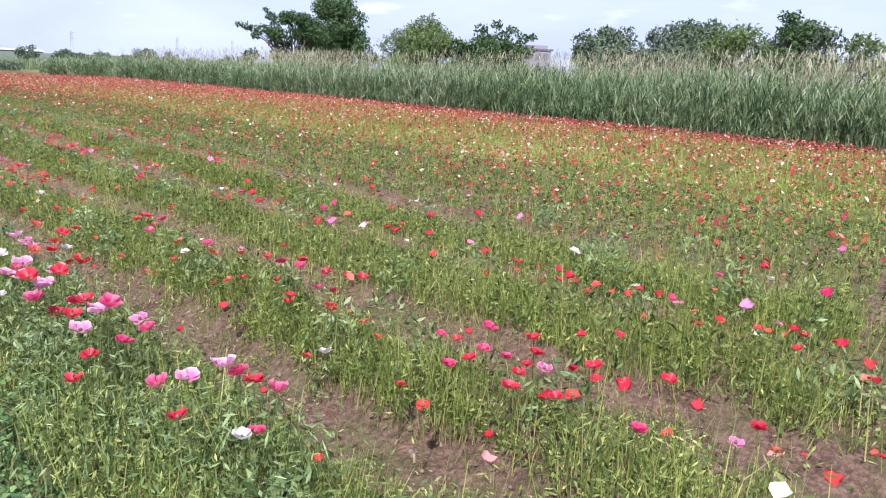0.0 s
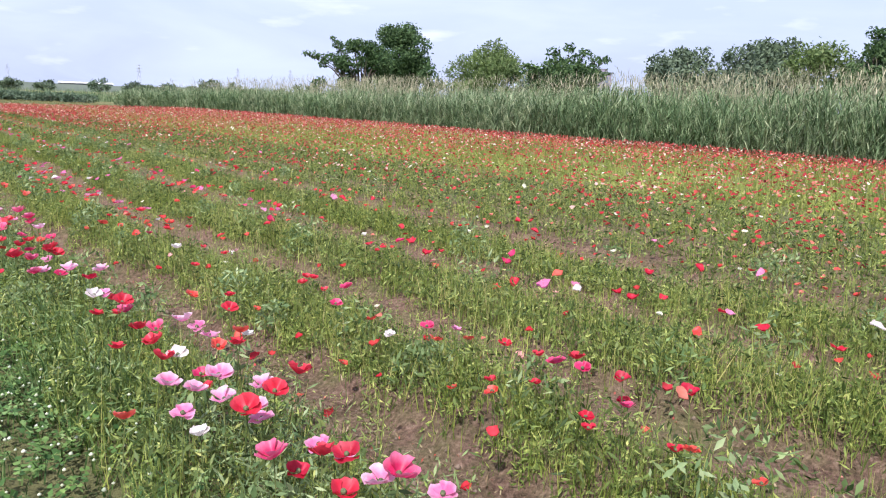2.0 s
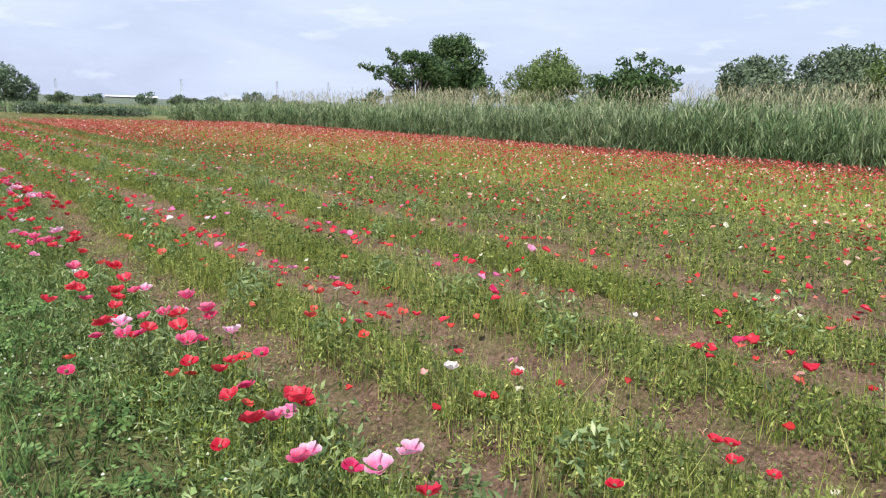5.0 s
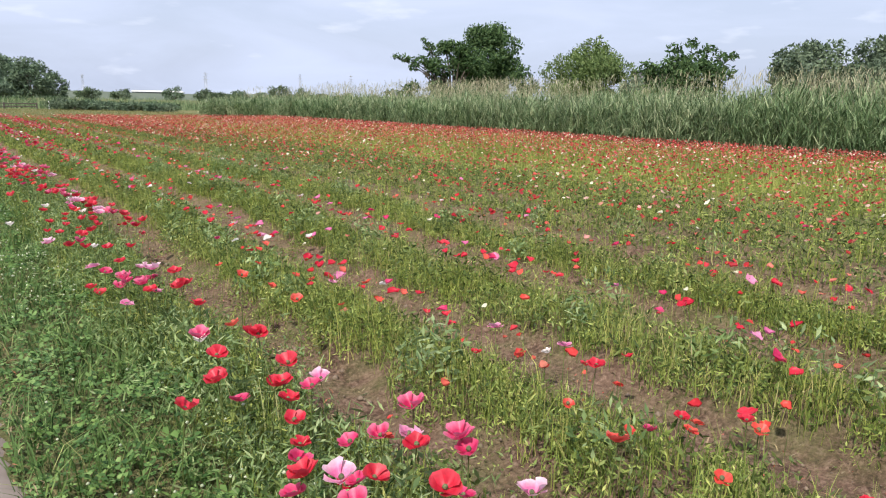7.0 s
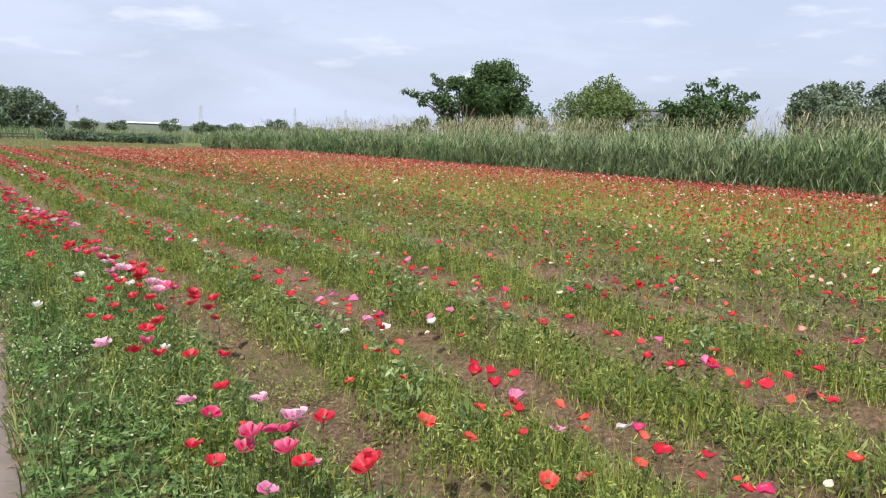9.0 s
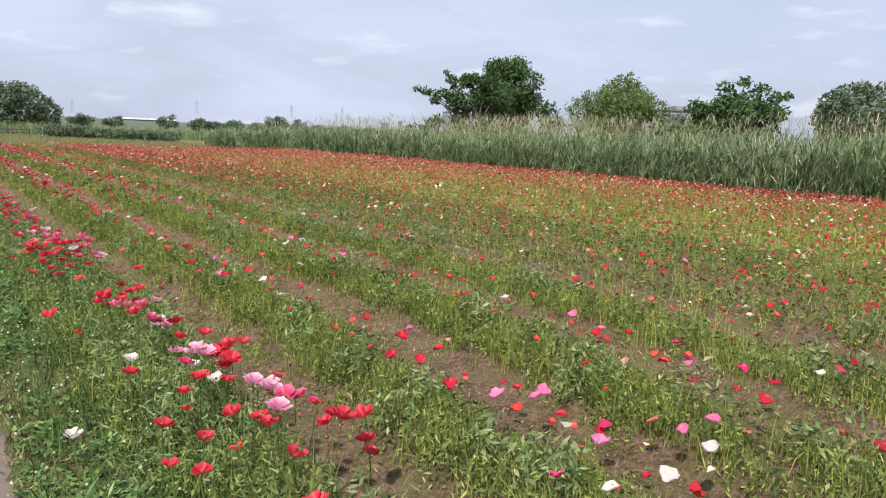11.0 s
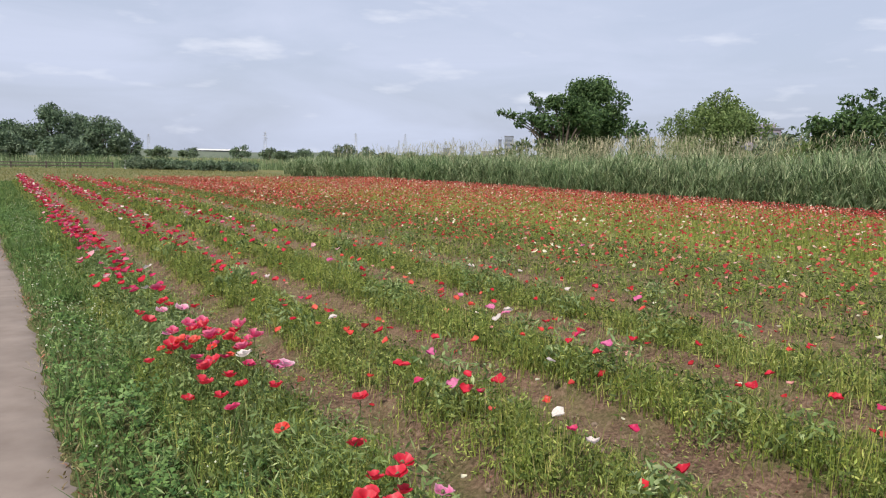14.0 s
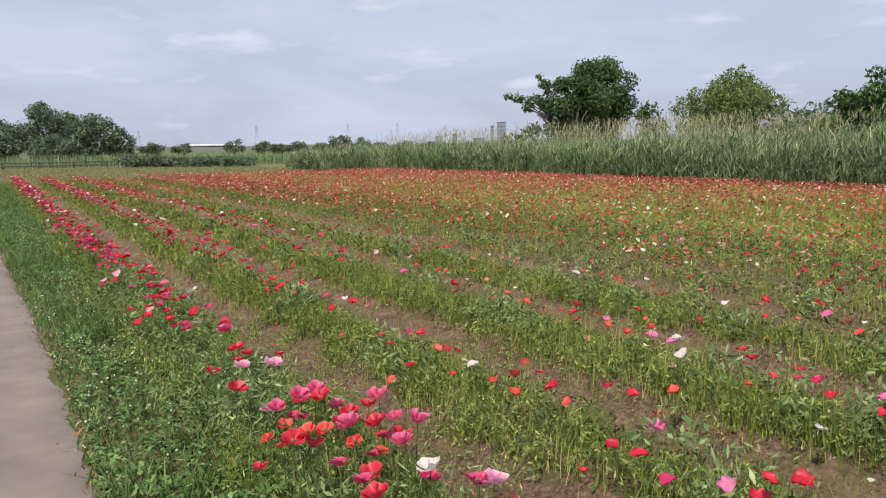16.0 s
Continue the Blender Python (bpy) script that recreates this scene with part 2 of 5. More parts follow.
HOT_FLOWERS = leafy("poppy_clump_flowers", [(0.0, (0.48, 0.014, 0.05)), (0.30, (0.60, 0.040, 0.08)), (0.52, (0.56, 0.045, 0.14)), (0.72, (0.66, 0.14, 0.26)), (0.87, (0.72, 0.38, 0.46)), (0.96, (0.80, 0.72, 0.68))], 0.35, 1.5, (0.85, 0.85, 0.85), constant=True)
CLOVER_BLOOM = leafy("clover_bloom", [(0.0, (0.42, 0.46, 0.32)), (1.0, (0.70, 0.71, 0.60))], 0.2, 3.0, (0.9, 0.9, 0.85))
LITTER = leafy("dry_litter", [(0.0, (0.16, 0.11, 0.07)), (0.6, (0.28, 0.21, 0.14)), (0.9, (0.40, 0.32, 0.22)), (1.0, (0.5, 0.12, 0.10))], 0.1, 3.0)
OLD_WOOD = plain("weathered_wood", [(0.3, (0.07, 0.055, 0.045)), (0.7, (0.16, 0.13, 0.105))], 9.0, 0.85, 0.4, 0.01, stretch=(1, 1, 6))
WHITE_PAINT = plain("white_paint", [(0.3, (0.70, 0.70, 0.70)), (0.7, (0.82, 0.82, 0.82))], 3.0, 0.5, 0.05, 0.002)
CONCRETE = plain("pale_concrete", [(0.3, (0.19, 0.21, 0.26)), (0.7, (0.26, 0.28, 0.33))], 0.6, 0.9, 0.1, 0.01)
MAUVE = plain("mauve_plaster", [(0.3, (0.26, 0.22, 0.28)), (0.7, (0.34, 0.29, 0.35))], 0.6, 0.9, 0.1, 0.01)
DARK_WALL = plain("dark_cladding", [(0.3, (0.10, 0.11, 0.13)), (0.7, (0.17, 0.18, 0.20))], 0.5, 0.7, 0.1, 0.01)
# pylon steel, made pale and bluish in colour in place of distance haze
HAZED_STEEL = plain("hazed_galvanised_steel", [(0.3, (0.48, 0.50, 0.55)), (0.7, (0.56, 0.58, 0.63))], 2.0, 0.55, 0.1, 0.002, metal=0.4)
GLASS_DARK = plain("window_glass", [(0.3, (0.15, 0.17, 0.21)), (0.7, (0.20, 0.22, 0.26))], 0.4, 0.15, 0.0, 0.001)


# ---- building helpers ----
rng = np.random.default_rng(7)
FURROWS = np.array([1.88, 2.93, 4.18, 5.48, 6.76, 8.02, 9.32, 10.62, 11.92])   # middles of the bare furrows
HALF = np.array([0.24, 0.29, 0.34, 0.38, 0.20, 0.10, 0.10, 0.06, 0.04])
FIELD_END = 51.0
REED_X = 20.6


def lumps(x, y, size, seed):
    """Smooth random unevenness between 0 and 1, with humps about size metres apart."""
    g = np.random.default_rng(seed).random((128, 128))
    u, w = np.asarray(x, float) / size + 40.3, np.asarray(y, float) / size + 40.7
    i, j = np.floor(u).astype(int), np.floor(w).astype(int)
    a, b = u - i, w - j
    a, b = a * a * (3 - 2 * a), b * b * (3 - 2 * b)
    i, j, i1, j1 = i % 128, j % 128, (i + 1) % 128, (j + 1) % 128
    return (g[i, j] * (1 - a) + g[i1, j] * a) * (1 - b) + (g[i, j1] * (1 - a) + g[i1, j1] * a) * b


def drift(y):
    """The rows were not sown quite straight."""
    return np.interp(y, [-3, 0, 3, 6, 8, 10, 12, 14, 15, 18, 22], [0.2, 0.16, 0.09, 0.0, -0.09, -0.17, -0.12, 0.06, 0.09, 0.02, -0.03])


def edge_in(x, y):
    """How far a place lies inside the nearest furrow's edge (less than none: out on a bed)."""
    x, y = np.asarray(x, float), np.asarray(y, float)
    u = x - drift(y) + 0.12 * (lumps(x, y, 0.45, 3) - 0.5) + 0.08 * (lumps(x, y, 0.17, 4) - 0.5)
    d = np.full(np.broadcast(x, y).shape, -9.0)
    for k, (c, half) in enumerate(zip(FURROWS, HALF)):
        grown = np.clip((5.5 - y) / 4, 0, 1) * (0.14 if k > 1 else 0.0)
        d = np.maximum(d, half - grown - np.abs(u - c))
    return d


def furrow(x, y):
    """1 in a bare furrow, 0 on a bed or outside the field."""
    return np.clip(edge_in(x, y) / 0.10 + 0.3, 0, 1) * np.clip((14 - x) / 3, 0.0, 1) * (np.asarray(y) < FIELD_END)


def ridge(x, y):
    """How tall plants stand: low along a bed's edges, full along its middle."""
    return np.clip(0.62 + 0.38 * (-edge_in(x, y)) / 0.12, 0.45, 1) * (1 + 0.28 * np.clip((5.0 - np.asarray(y)) / 3, 0, 1))


def ground_z(x, y):
    x, y = np.asarray(x, float), np.asarray(y, float)
    inside = np.clip((x - 0.9) / 0.3, 0, 1) * np.clip((FIELD_END + 1 - y) / 1.0, 0, 1) * np.clip((20 - x) / 1.0, 0, 1)
    rough = 0.012 * np.sin(7.1 * x + 3.3 * np.sin(2.3 * y)) * np.sin(5.3 * y + 1.7 * np.sin(3.1 * x)) + 0.006 * np.sin(17 * x + 5 * y) * np.sin(13 * y - 4 * x)
    return inside * (0.035 - 0.075 * furrow(x, y) + rough)


def fast_mesh(name, verts, tris, mats, index=None, smooth=False):
    me = bpy.data.meshes.new(name)
    verts, tris = np.asarray(verts, np.float32), np.asarray(tris, np.int32)
    me.vertices.add(len(verts))
    me.vertices.foreach_set("co", verts.ravel())
    k = tris.shape[1]
    me.loops.add(tris.size)
    me.loops.foreach_set("vertex_index", tris.ravel())
    me.polygons.add(len(tris))
    me.polygons.foreach_set("loop_start", np.arange(0, tris.size, k, dtype=np.int32))
    for m in mats:
        me.materials.append(m)
    if index is not None:
        me.polygons.foreach_set("material_index", np.asarray(index, np.int32))
    if smooth:
        me.polygons.foreach_set("use_smooth", np.ones(len(tris), bool))
    me.update(calc_edges=True)
    me.validate()
    return me


def stacked(base_verts, base_tris, count):
    """Index array for count copies of one small shape."""
    k = base_verts
    return (base_tris[None] + (np.arange(count) * k)[:, None, None]).reshape(-1, base_tris.shape[1])


def blades(foot, height, width, lean, droop=0.3):
    """Curved tapering blades: 5 vertices and 3 triangles each."""
    n = len(foot)
    turn = rng.uniform(0, 2 * math.pi, n)
    side = np.stack([np.cos(turn), np.sin(turn), np.zeros(n)], 1)
    face = rng.uniform(0, 2 * math.pi, n)
    out = np.stack([np.cos(face), np.sin(face), np.zeros(n)], 1)
    up = np.array([0, 0, 1.0])
    h, w, a = height[:, None], width[:, None], lean[:, None]
    mid = foot + up * h * 0.58 + out * h * a * 0.35
    tip = foot + up * h * (1 - droop * a * 0.6) + out * h * a
    v = np.stack([foot - side * w * 0.5, foot + side * w * 0.5, mid + side * w * 0.42, mid - side * w * 0.42, tip], 1)
    t = np.array([[0, 1, 2], [0, 2, 3], [3, 2, 4]])
    return v.reshape(-1, 3), stacked(5, t, n)


def leaflets(centre, length, width):
    """Small pointed leaves held at all angles: two triangles each."""
    n = len(centre)
    a = rng.normal(0, 1, (n, 3)) + np.array([0, 0, 0.5])
    a /= np.linalg.norm(a, axis=1)[:, None]
    b = np.cross(a, rng.normal(0, 1, (n, 3)))
    b /= np.linalg.norm(b, axis=1)[:, None] + 1e-6
    l, w = length[:, None] * 0.5, width[:, None] * 0.5
    v = np.stack([centre - a * l, centre + b * w, centre + a * l, centre - b * w], 1)
    return v.reshape(-1, 3), stacked(4, np.array([[0, 1, 2], [0, 2, 3]]), n)


def spikes(foot, height, width, lean):
    """Cheap two-triangle blades for ground that stays far off."""
    n = len(foot)
    turn = rng.uniform(0, 2 * math.pi, n)
    side = np.stack([np.cos(turn), np.sin(turn), np.zeros(n)], 1)
    bend = rng.normal(0, 1, (n, 2)) * (lean * height)[:, None]
    top = foot + np.c_[bend, height]
    w = width[:, None]
    v = np.stack([foot - side * w * 0.5, foot + side * w * 0.5, top + side * w * 0.1, top - side * w * 0.1], 1)
    return v.reshape(-1, 3), stacked(4, np.array([[0, 1, 2], [0, 2, 3]]), n)


def join(*pieces):
    vs, ts, at = [], [], 0
    for v, t in pieces:
        vs.append(v)
        ts.append(t + at)
        at += len(v)
    return np.concatenate(vs), np.concatenate(ts)


def on_ground(x, y, lift=-0.01):
    return np.stack([x, y, ground_z(x, y) + lift], 1)


def stuff(name, piece, mat, label, category):
    ob = new(name, fast_mesh(name, *piece, [mat], smooth=category == "flowers"))
    return tagged(ob, label, category, kind="stuff")


def part(name, bm, mat, parent, label=""):
    me = bpy.data.meshes.new(name)
    bm.to_mesh(me)
    bm.free()
    me.materials.append(mat)
    ob = new(name, me)
    ob.parent = parent
    return tagged(ob, label)


def box(bm, x0, x1, y0, y1, z0, z1):
    r = bmesh.ops.create_cube(bm, size=1.0)
    bmesh.ops.transform(bm, matrix=Matrix.Translation(((x0 + x1) / 2, (y0 + y1) / 2, (z0 + z1) / 2)) @ Matrix.Diagonal((x1 - x0, y1 - y0, z1 - z0, 1)), verts=r["verts"])
    return bm


def rod(bm, a, b, r0, r1, sides=6):
    a, b = Vector(a), Vector(b)
    d = b - a
    m = Matrix.Translation((a + b) / 2) @ d.to_track_quat("Z", "Y").to_matrix().to_4x4()
    bmesh.ops.create_cone(bm, cap_ends=True, segments=sides, radius1=r0, radius2=r1, depth=d.length, matrix=m)
    return bm


def bearing(degrees, distance):
    """A place so many degrees to the right of the path's line, seen from the end of the walk."""
    return 0.2 + distance * math.sin(radians(degrees)), 14.4 + distance * math.cos(radians(degrees))


# ---- ground, path and verge ----
def build_ground():
    xs = np.concatenate([[-4000, -1200, -400, -150, -60, -25, -10, -5], np.arange(-3, 0.8, 0.4), np.arange(0.8, 9, 0.11), np.arange(9, 27, 0.6), [30, 40, 60, 100, 200, 500, 1500, 4000]])
    ys = np.concatenate([[-4000, -1200, -400, -150, -60, -25, -10], np.arange(-5, 32, 0.17), np.arange(32, 56, 0.5), [58, 62, 70, 85, 110, 150, 220, 400, 900, 2000, 4000]])
    gx, gy = np.meshgrid(xs, ys, indexing="ij")
    v = np.stack([gx, gy, ground_z(gx, gy)], -1).reshape(-1, 3)
    i, j = np.meshgrid(np.arange(len(xs) - 1), np.arange(len(ys) - 1), indexing="ij")
    a = (i * len(ys) + j).ravel()
    quads = np.stack([a, a + len(ys), a + len(ys) + 1, a + 1], 1)
    ob = new("ground", fast_mesh("ground", v, quads, [GROUND], smooth=True))
    tagged(ob, "brown furrowed field soil running out into green lowland", "ground", kind="structure")


def path_edge(y):
    """How far the trodden path reaches towards the field."""
    return np.interp(y, [-8, 7, 8.5, 10, 12, 13.4, 14.5, 17, 18.6, 20, 22, 26, 34, 42, 57], [0.44, 0.42, 0.37, 0.41, 0.50, 0.61, 0.63, 0.50, 0.55, 0.53, 0.47, 0.33, 0.12, -0.02, -0.3]) + 0.015 * np.sin(0.9 * y) * np.sin(0.37 * y + 1)


def build_path():
    ys = np.concatenate([np.arange(-8, 34, 0.05), np.arange(34, 58.0, 0.2)])
    edge = path_edge(ys) + 0.018 * np.sin(4.1 * ys + 2 * np.sin(1.3 * ys)) + 0.012 * np.sin(17 * ys + 3 * np.sin(5 * ys)) + rng.normal(0, 0.012, len(ys))
    cols = [edge * 0 - 2.3, edge * 0 - 1.7, (edge - 1.9) / 2, edge - 0.18, edge - 0.05, edge]
    lifts = [0.01, 0.022, 0.022, 0.020, 0.016, -0.01]
    v = np.stack([np.stack([c, ys, h + 0.004 * np.sin(3 * ys + 7 * k)], 1) for k, (c, h) in enumerate(zip(cols, lifts))], 0)
    n = len(ys)
    a = (np.arange(5)[:, None] * n + np.arange(n - 1)[None]).ravel()
    ob = new("path", fast_mesh("path", v.reshape(-1, 3), np.stack([a, a + n, a + n + 1, a + 1], 1), [PATH_DIRT], smooth=True))
    tagged(ob, "pale trodden sandy footpath with a ragged grassy edge", "path", kind="structure")


def build_verge():
    # grass among the clover
    n = 44000
    x, y = rng.uniform(0.05, 1.3, n), rng.uniform(-5, 34, n)
    edge = path_edge(y)
    keep = (x > edge - 0.03) & (rng.random(n) < np.clip((x - edge + 0.06) / 0.12, 0.4, 1))
    x, y = x[keep], y[keep]
    h = rng.uniform(0.04, 0.20, len(x)) * (1 + 0.35 * np.clip((x - 0.95) / 0.3, 0, 1)) * (0.35 + 1.3 * lumps(x, y, 0.28, 51))
    stuff("verge_grass", blades(on_ground(x, y), h, rng.uniform(0.004, 0.009, len(x)), rng.uniform(0.2, 0.9, len(x))), VERGE, "short green grass along the edge of the path", "grass")
    n = 9000
    y = rng.uniform(33.5, 52.0, n)
    x = path_edge(y) - 0.03 + (1.28 - path_edge(y)) * rng.random(n)
    stuff("verge_grass", blades(on_ground(x, y), rng.uniform(0.07, 0.17, n), rng.uniform(0.012, 0.022, n), rng.uniform(0.2, 0.8, n)), VERGE, "short green grass at the far end of the verge", "grass")
    # clover: three rounded leaflets on each stalk
    n = 33000
    x, y = rng.uniform(0.1, 1.25, n), rng.uniform(-5, 34, n)
    patch = 2.6 * lumps(x, y, 0.4, 53) - 0.5 - 1.2 * np.clip(x - 0.85, 0, 1)
    keep = (rng.random(n) < np.clip(patch + 0.25, 0.12, 1)) & (x > path_edge(y))
    x, y = x[keep], y[keep]
    n = len(x)
    foot = on_ground(x, y, 0)
    foot[:, 2] += rng.uniform(0.15, 1.0, n) * (0.02 + 0.17 * lumps(x, y, 0.22, 52) * np.clip((x - path_edge(y)) / 0.15, 0.25, 1))
    size = rng.uniform(0.008, 0.021, n)[:, None]
    turn = rng.uniform(0, 6.28, n)
    tilt = rng.normal(0, 0.35, (n, 2))
    vs = []
    for k in range(3):
        a = turn + k * 2.094
        d = np.stack([np.cos(a), np.sin(a), np.zeros(n)], 1)
        s = np.stack([-np.sin(a), np.cos(a), np.zeros(n)], 1)
        for along, across in ((0.0, 0.0), (0.9, -0.55), (1.25, 0.0), (0.9, 0.55)):
            p = foot + d * size * along * 1.3 + s * size * across * 1.3
            p[:, 2] += (p[:, 0] - foot[:, 0]) * tilt[:, 0] + (p[:, 1] - foot[:, 1]) * tilt[:, 1]
            vs.append(p)
    v = np.stack(vs, 1).reshape(-1, 3)
    t = np.array([[4 * k + a for a in tri] for k in range(3) for tri in ((0, 1, 2), (0, 2, 3))])
    stuff("clover", (v, stacked(12, t, n)), CLOVER, "dark green clover carpet beside the path", "clover")
    # dry crumbs and dead grass along the ragged edge of the path
    n = 9000
    y = rng.uniform(0.3, 30, n)
    x = path_edge(y) + rng.normal(0.03, 0.05, n)
    ok = rng.random(n) < np.clip(0.5 + 0.6 * np.sin(2.2 * y + 1) * np.sin(0.7 * y), 0.15, 1)
    foot = on_ground(x[ok], y[ok], 0.015)
    n = len(foot)
    stuff("edge_litter", blades(foot, rng.uniform(0.01, 0.04, n), rng.uniform(0.003, 0.010, n), rng.uniform(0.6, 2.2, n)), LITTER, "dead brown grass and crumbs along the path's edge", "litter")
    # white clover heads
    n = 2100
    x, y = rng.uniform(0.50, 1.2, n), rng.uniform(0.3, 34, n)
    keep = rng.random(n) < np.clip(np.sin(1.3 * y + 2) * np.sin(0.45 * y) + 0.45, 0.05, 1)
    x, y = x[keep], y[keep]
    stuff("clover_flowers", heads(on_ground(x, y, 0), rng.uniform(0.08, 0.17, len(x)), rng.uniform(0.005, 0.010, len(x))), CLOVER_BLOOM, "small round white clover flowers in the verge", "clover flower")


def heads(foot, height, size):
    n = len(foot)
    c = foot + np.c_[np.zeros((n, 2)), height]
    o = np.array([[1, 0, 0], [0.3, 0.95, 0.1], [-0.8, 0.6, 0], [-0.8, -0.6, 0.1], [0.3, -0.95, 0], [0, 0, 0.95], [0, 0, -0.8]])
    v = (c[:, None] + o[None] * size[:, None, None]).reshape(-1, 3)
    t = np.array([[k, (k + 1) % 5, 5] for k in range(5)] + [[(k + 1) % 5, k, 6] for k in range(5)])
    return v, stacked(7, t, n)


# ---- the sown beds ----
def build_beds():
    def scatter(n, x0, x1, y0, y1, tuft, spread):
        m = n // tuft
        cx, cy = rng.uniform(x0, x1, m), rng.uniform(y0, y1, m)
        f = furrow(cx, cy)
        keep = rng.random(m) < np.clip(1.15 - 1.6 * f, 0.004, 1) * (0.45 + 0.75 * lumps(cx, cy, 0.3, 9))
        cx, cy = cx[keep], cy[keep]
        tall = rng.normal(1, 0.18, len(cx)) * ridge(cx, cy) * (0.68 + 0.64 * lumps(cx, cy, 0.5, 8))
        x = np.repeat(cx, tuft) + rng.normal(0, spread, len(cx) * tuft)
        y = np.repeat(cy, tuft) + rng.normal(0, spread, len(cx) * tuft)
        return x, y, np.clip(np.repeat(tall, tuft), 0.35, 1.6)

    seen = lambda x, y: (y > 0.22 * x - 0.3) | (rng.random(len(x)) < 0.25)
    x, y, k = scatter(155000, 1.0, 5.7, -1.5, 24, 7, 0.035)
    k *= np.clip(0.55 + (x - 1.1) / 0.9, 0.6, 1)
    ok = seen(x, y)
    x, y, k = x[ok], y[ok], k[ok]
    n = len(x)
    stuff("bed_grass", blades(on_ground(x, y), rng.uniform(0.07, 0.27, n) * k, rng.uniform(0.002, 0.0045, n), rng.uniform(0.05, 0.5, n)), GRASS, "fine green poppy stems and grass growing in sown beds", "grass")
    x, y, k = scatter(24000, 1.12, 5.6, 24, 51, 8, 0.07)
    n = len(x)
    stuff("bed_grass", blades(on_ground(x, y), rng.uniform(0.07, 0.22, n) * k, rng.uniform(0.008, 0.016, n), rng.uniform(0.08, 0.45, n)), GRASS, "green poppy stems in the far end of the sown beds", "grass")
    x, y, k = scatter(36000, 5.6, 10.5, -5.0, 51, 8, 0.07)
    ok = seen(x, y)
    x, y, k = x[ok], y[ok], k[ok]
    n = len(x)
    stuff("bed_grass", blades(on_ground(x, y), rng.uniform(0.07, 0.23, n) * k, rng.uniform(0.005, 0.010, n), rng.uniform(0.08, 0.45, n)), FAR_GRASS, "yellowish green poppy foliage across the middle of the field", "grass")
    n = 64000
    x, y = rng.uniform(10.5, REED_X + 0.4, n), rng.uniform(-5, 52, n)
    ok = seen(x, y)
    x, y = x[ok], y[ok]
    n = len(x)
    stuff("field_grass", spikes(on_ground(x, y), rng.uniform(0.09, 0.26, n), rng.uniform(0.018, 0.032, n), rng.uniform(0.1, 0.3, n)), FAR_GRASS, "dense pale green foliage in the far part of the field", "grass")
    # bushy plants: domes of feathery leaves with thin stems standing out of them
    def plants(count, x0, x1, y0, y1, leaves, stems, big, mat, words):
        cx, cy = rng.uniform(x0, x1, count), rng.uniform(y0, y1, count)
        f = furrow(cx, cy)
        ok = (rng.random(count) < np.clip(1.15 - 1.6 * f, 0.004, 1)) & seen(cx, cy)
        cx, cy, f = cx[ok], cy[ok], f[ok]
        m = len(cx)
        swell = 1.2 * lumps(cx, cy, 0.45, 8) + 0.9 * lumps(cx, cy, 0.2, 10) - 1.05
        tall = rng.uniform(0.13, 0.27, m) * ridge(cx, cy) * (1 + 0.5 * swell)
        wide = rng.uniform(0.05, 0.13, m) * (1 + 0.2 * swell)

        def spread(k, core):
            r = np.repeat(wide, k) * np.sqrt(rng.random(m * k)) * core
            w = rng.uniform(0, 6.283, m * k)
            return np.repeat(cx, k) + r * np.cos(w), np.repeat(cy, k) + r * np.sin(w), r / np.repeat(wide, k)
        x, y, q = spread(leaves, 1.0)
        c = on_ground(x, y, 0.006)
        c[:, 2] += np.repeat(tall, leaves) * (1 - 0.75 * q * q) * rng.random(m * leaves) ** 0.65
        n = m * leaves
        stuff("feathery_leaves", leaflets(c, rng.uniform(0.014, 0.046, n) * big, rng.uniform(0.004, 0.010, n) * big ** 1.6), mat, words, "leaves")
        x, y, q = spread(stems, 1.0)
        n = m * stems
        h = np.repeat(tall, stems) * (1.15 - 0.45 * q * q) * rng.uniform(0.55, 1.25, n)
        stuff("poppy_stalks", spikes(on_ground(x, y), h, rng.uniform(0.003, 0.0075, n) * big, rng.uniform(0.03, 0.35, n)), GRASS if mat == HERB else mat, "thin upright stalks standing out of the leafy beds", "stems")

    plants(5000, 1.0, 3.1, -1.5, 22, 62, 8, 1.05, HERB, "small feathery grey-green poppy leaves in bushy beds")
    plants(5800, 3.1, 5.7, -1.5, 22, 34, 7, 1.18, HERB, "small feathery green leaves in the farther bushy beds")
    plants(5200, 1.0, 5.7, 22, 51, 20, 10, 1.7, HERB, "feathery leaves in the far stretch of the beds")
    plants(5600, 5.7, 9.0, -1, 51, 17, 3, 1.45, HERB, "feathery green plants across the middle of the field")
    plants(4200, 9.0, 12.5, -1, 51, 9, 2, 1.8, FAR_GRASS, "yellowish green leafy plants farther into the field")
    # broad lower leaves that fill the beds, most coloured dark to deepen the shade there
    def lower_leaves(count, x0, x1, y0, y1, length, top, mat, words):
        x, y = rng.uniform(x0, x1, count), rng.uniform(y0, y1, count)
        ok = (edge_in(x, y) < -0.01) & seen(x, y)
        x, y = x[ok], y[ok]
        c = on_ground(x, y, 0.01)
        c[:, 2] += rng.random(len(x)) ** 0.8 * top * ridge(x, y) * (0.5 + 0.9 * lumps(x, y, 0.4, 8))
        stuff("lower_leaves", leaflets(c, rng.uniform(0.6, 1.3, len(x)) * length, rng.uniform(0.16, 0.34, len(x)) * length), mat, words, "leaves")

    lower_leaves(52000, 1.0, 3.1, -1.5, 22, 0.050, 0.19, UNDER_SHADE, "broad green lower leaves, coloured dark as shade, filling the near beds")
    lower_leaves(62000, 3.1, 5.7, -1.5, 22, 0.056, 0.19, UNDER_SHADE, "broad green lower leaves, coloured dark as shade, filling the beds")
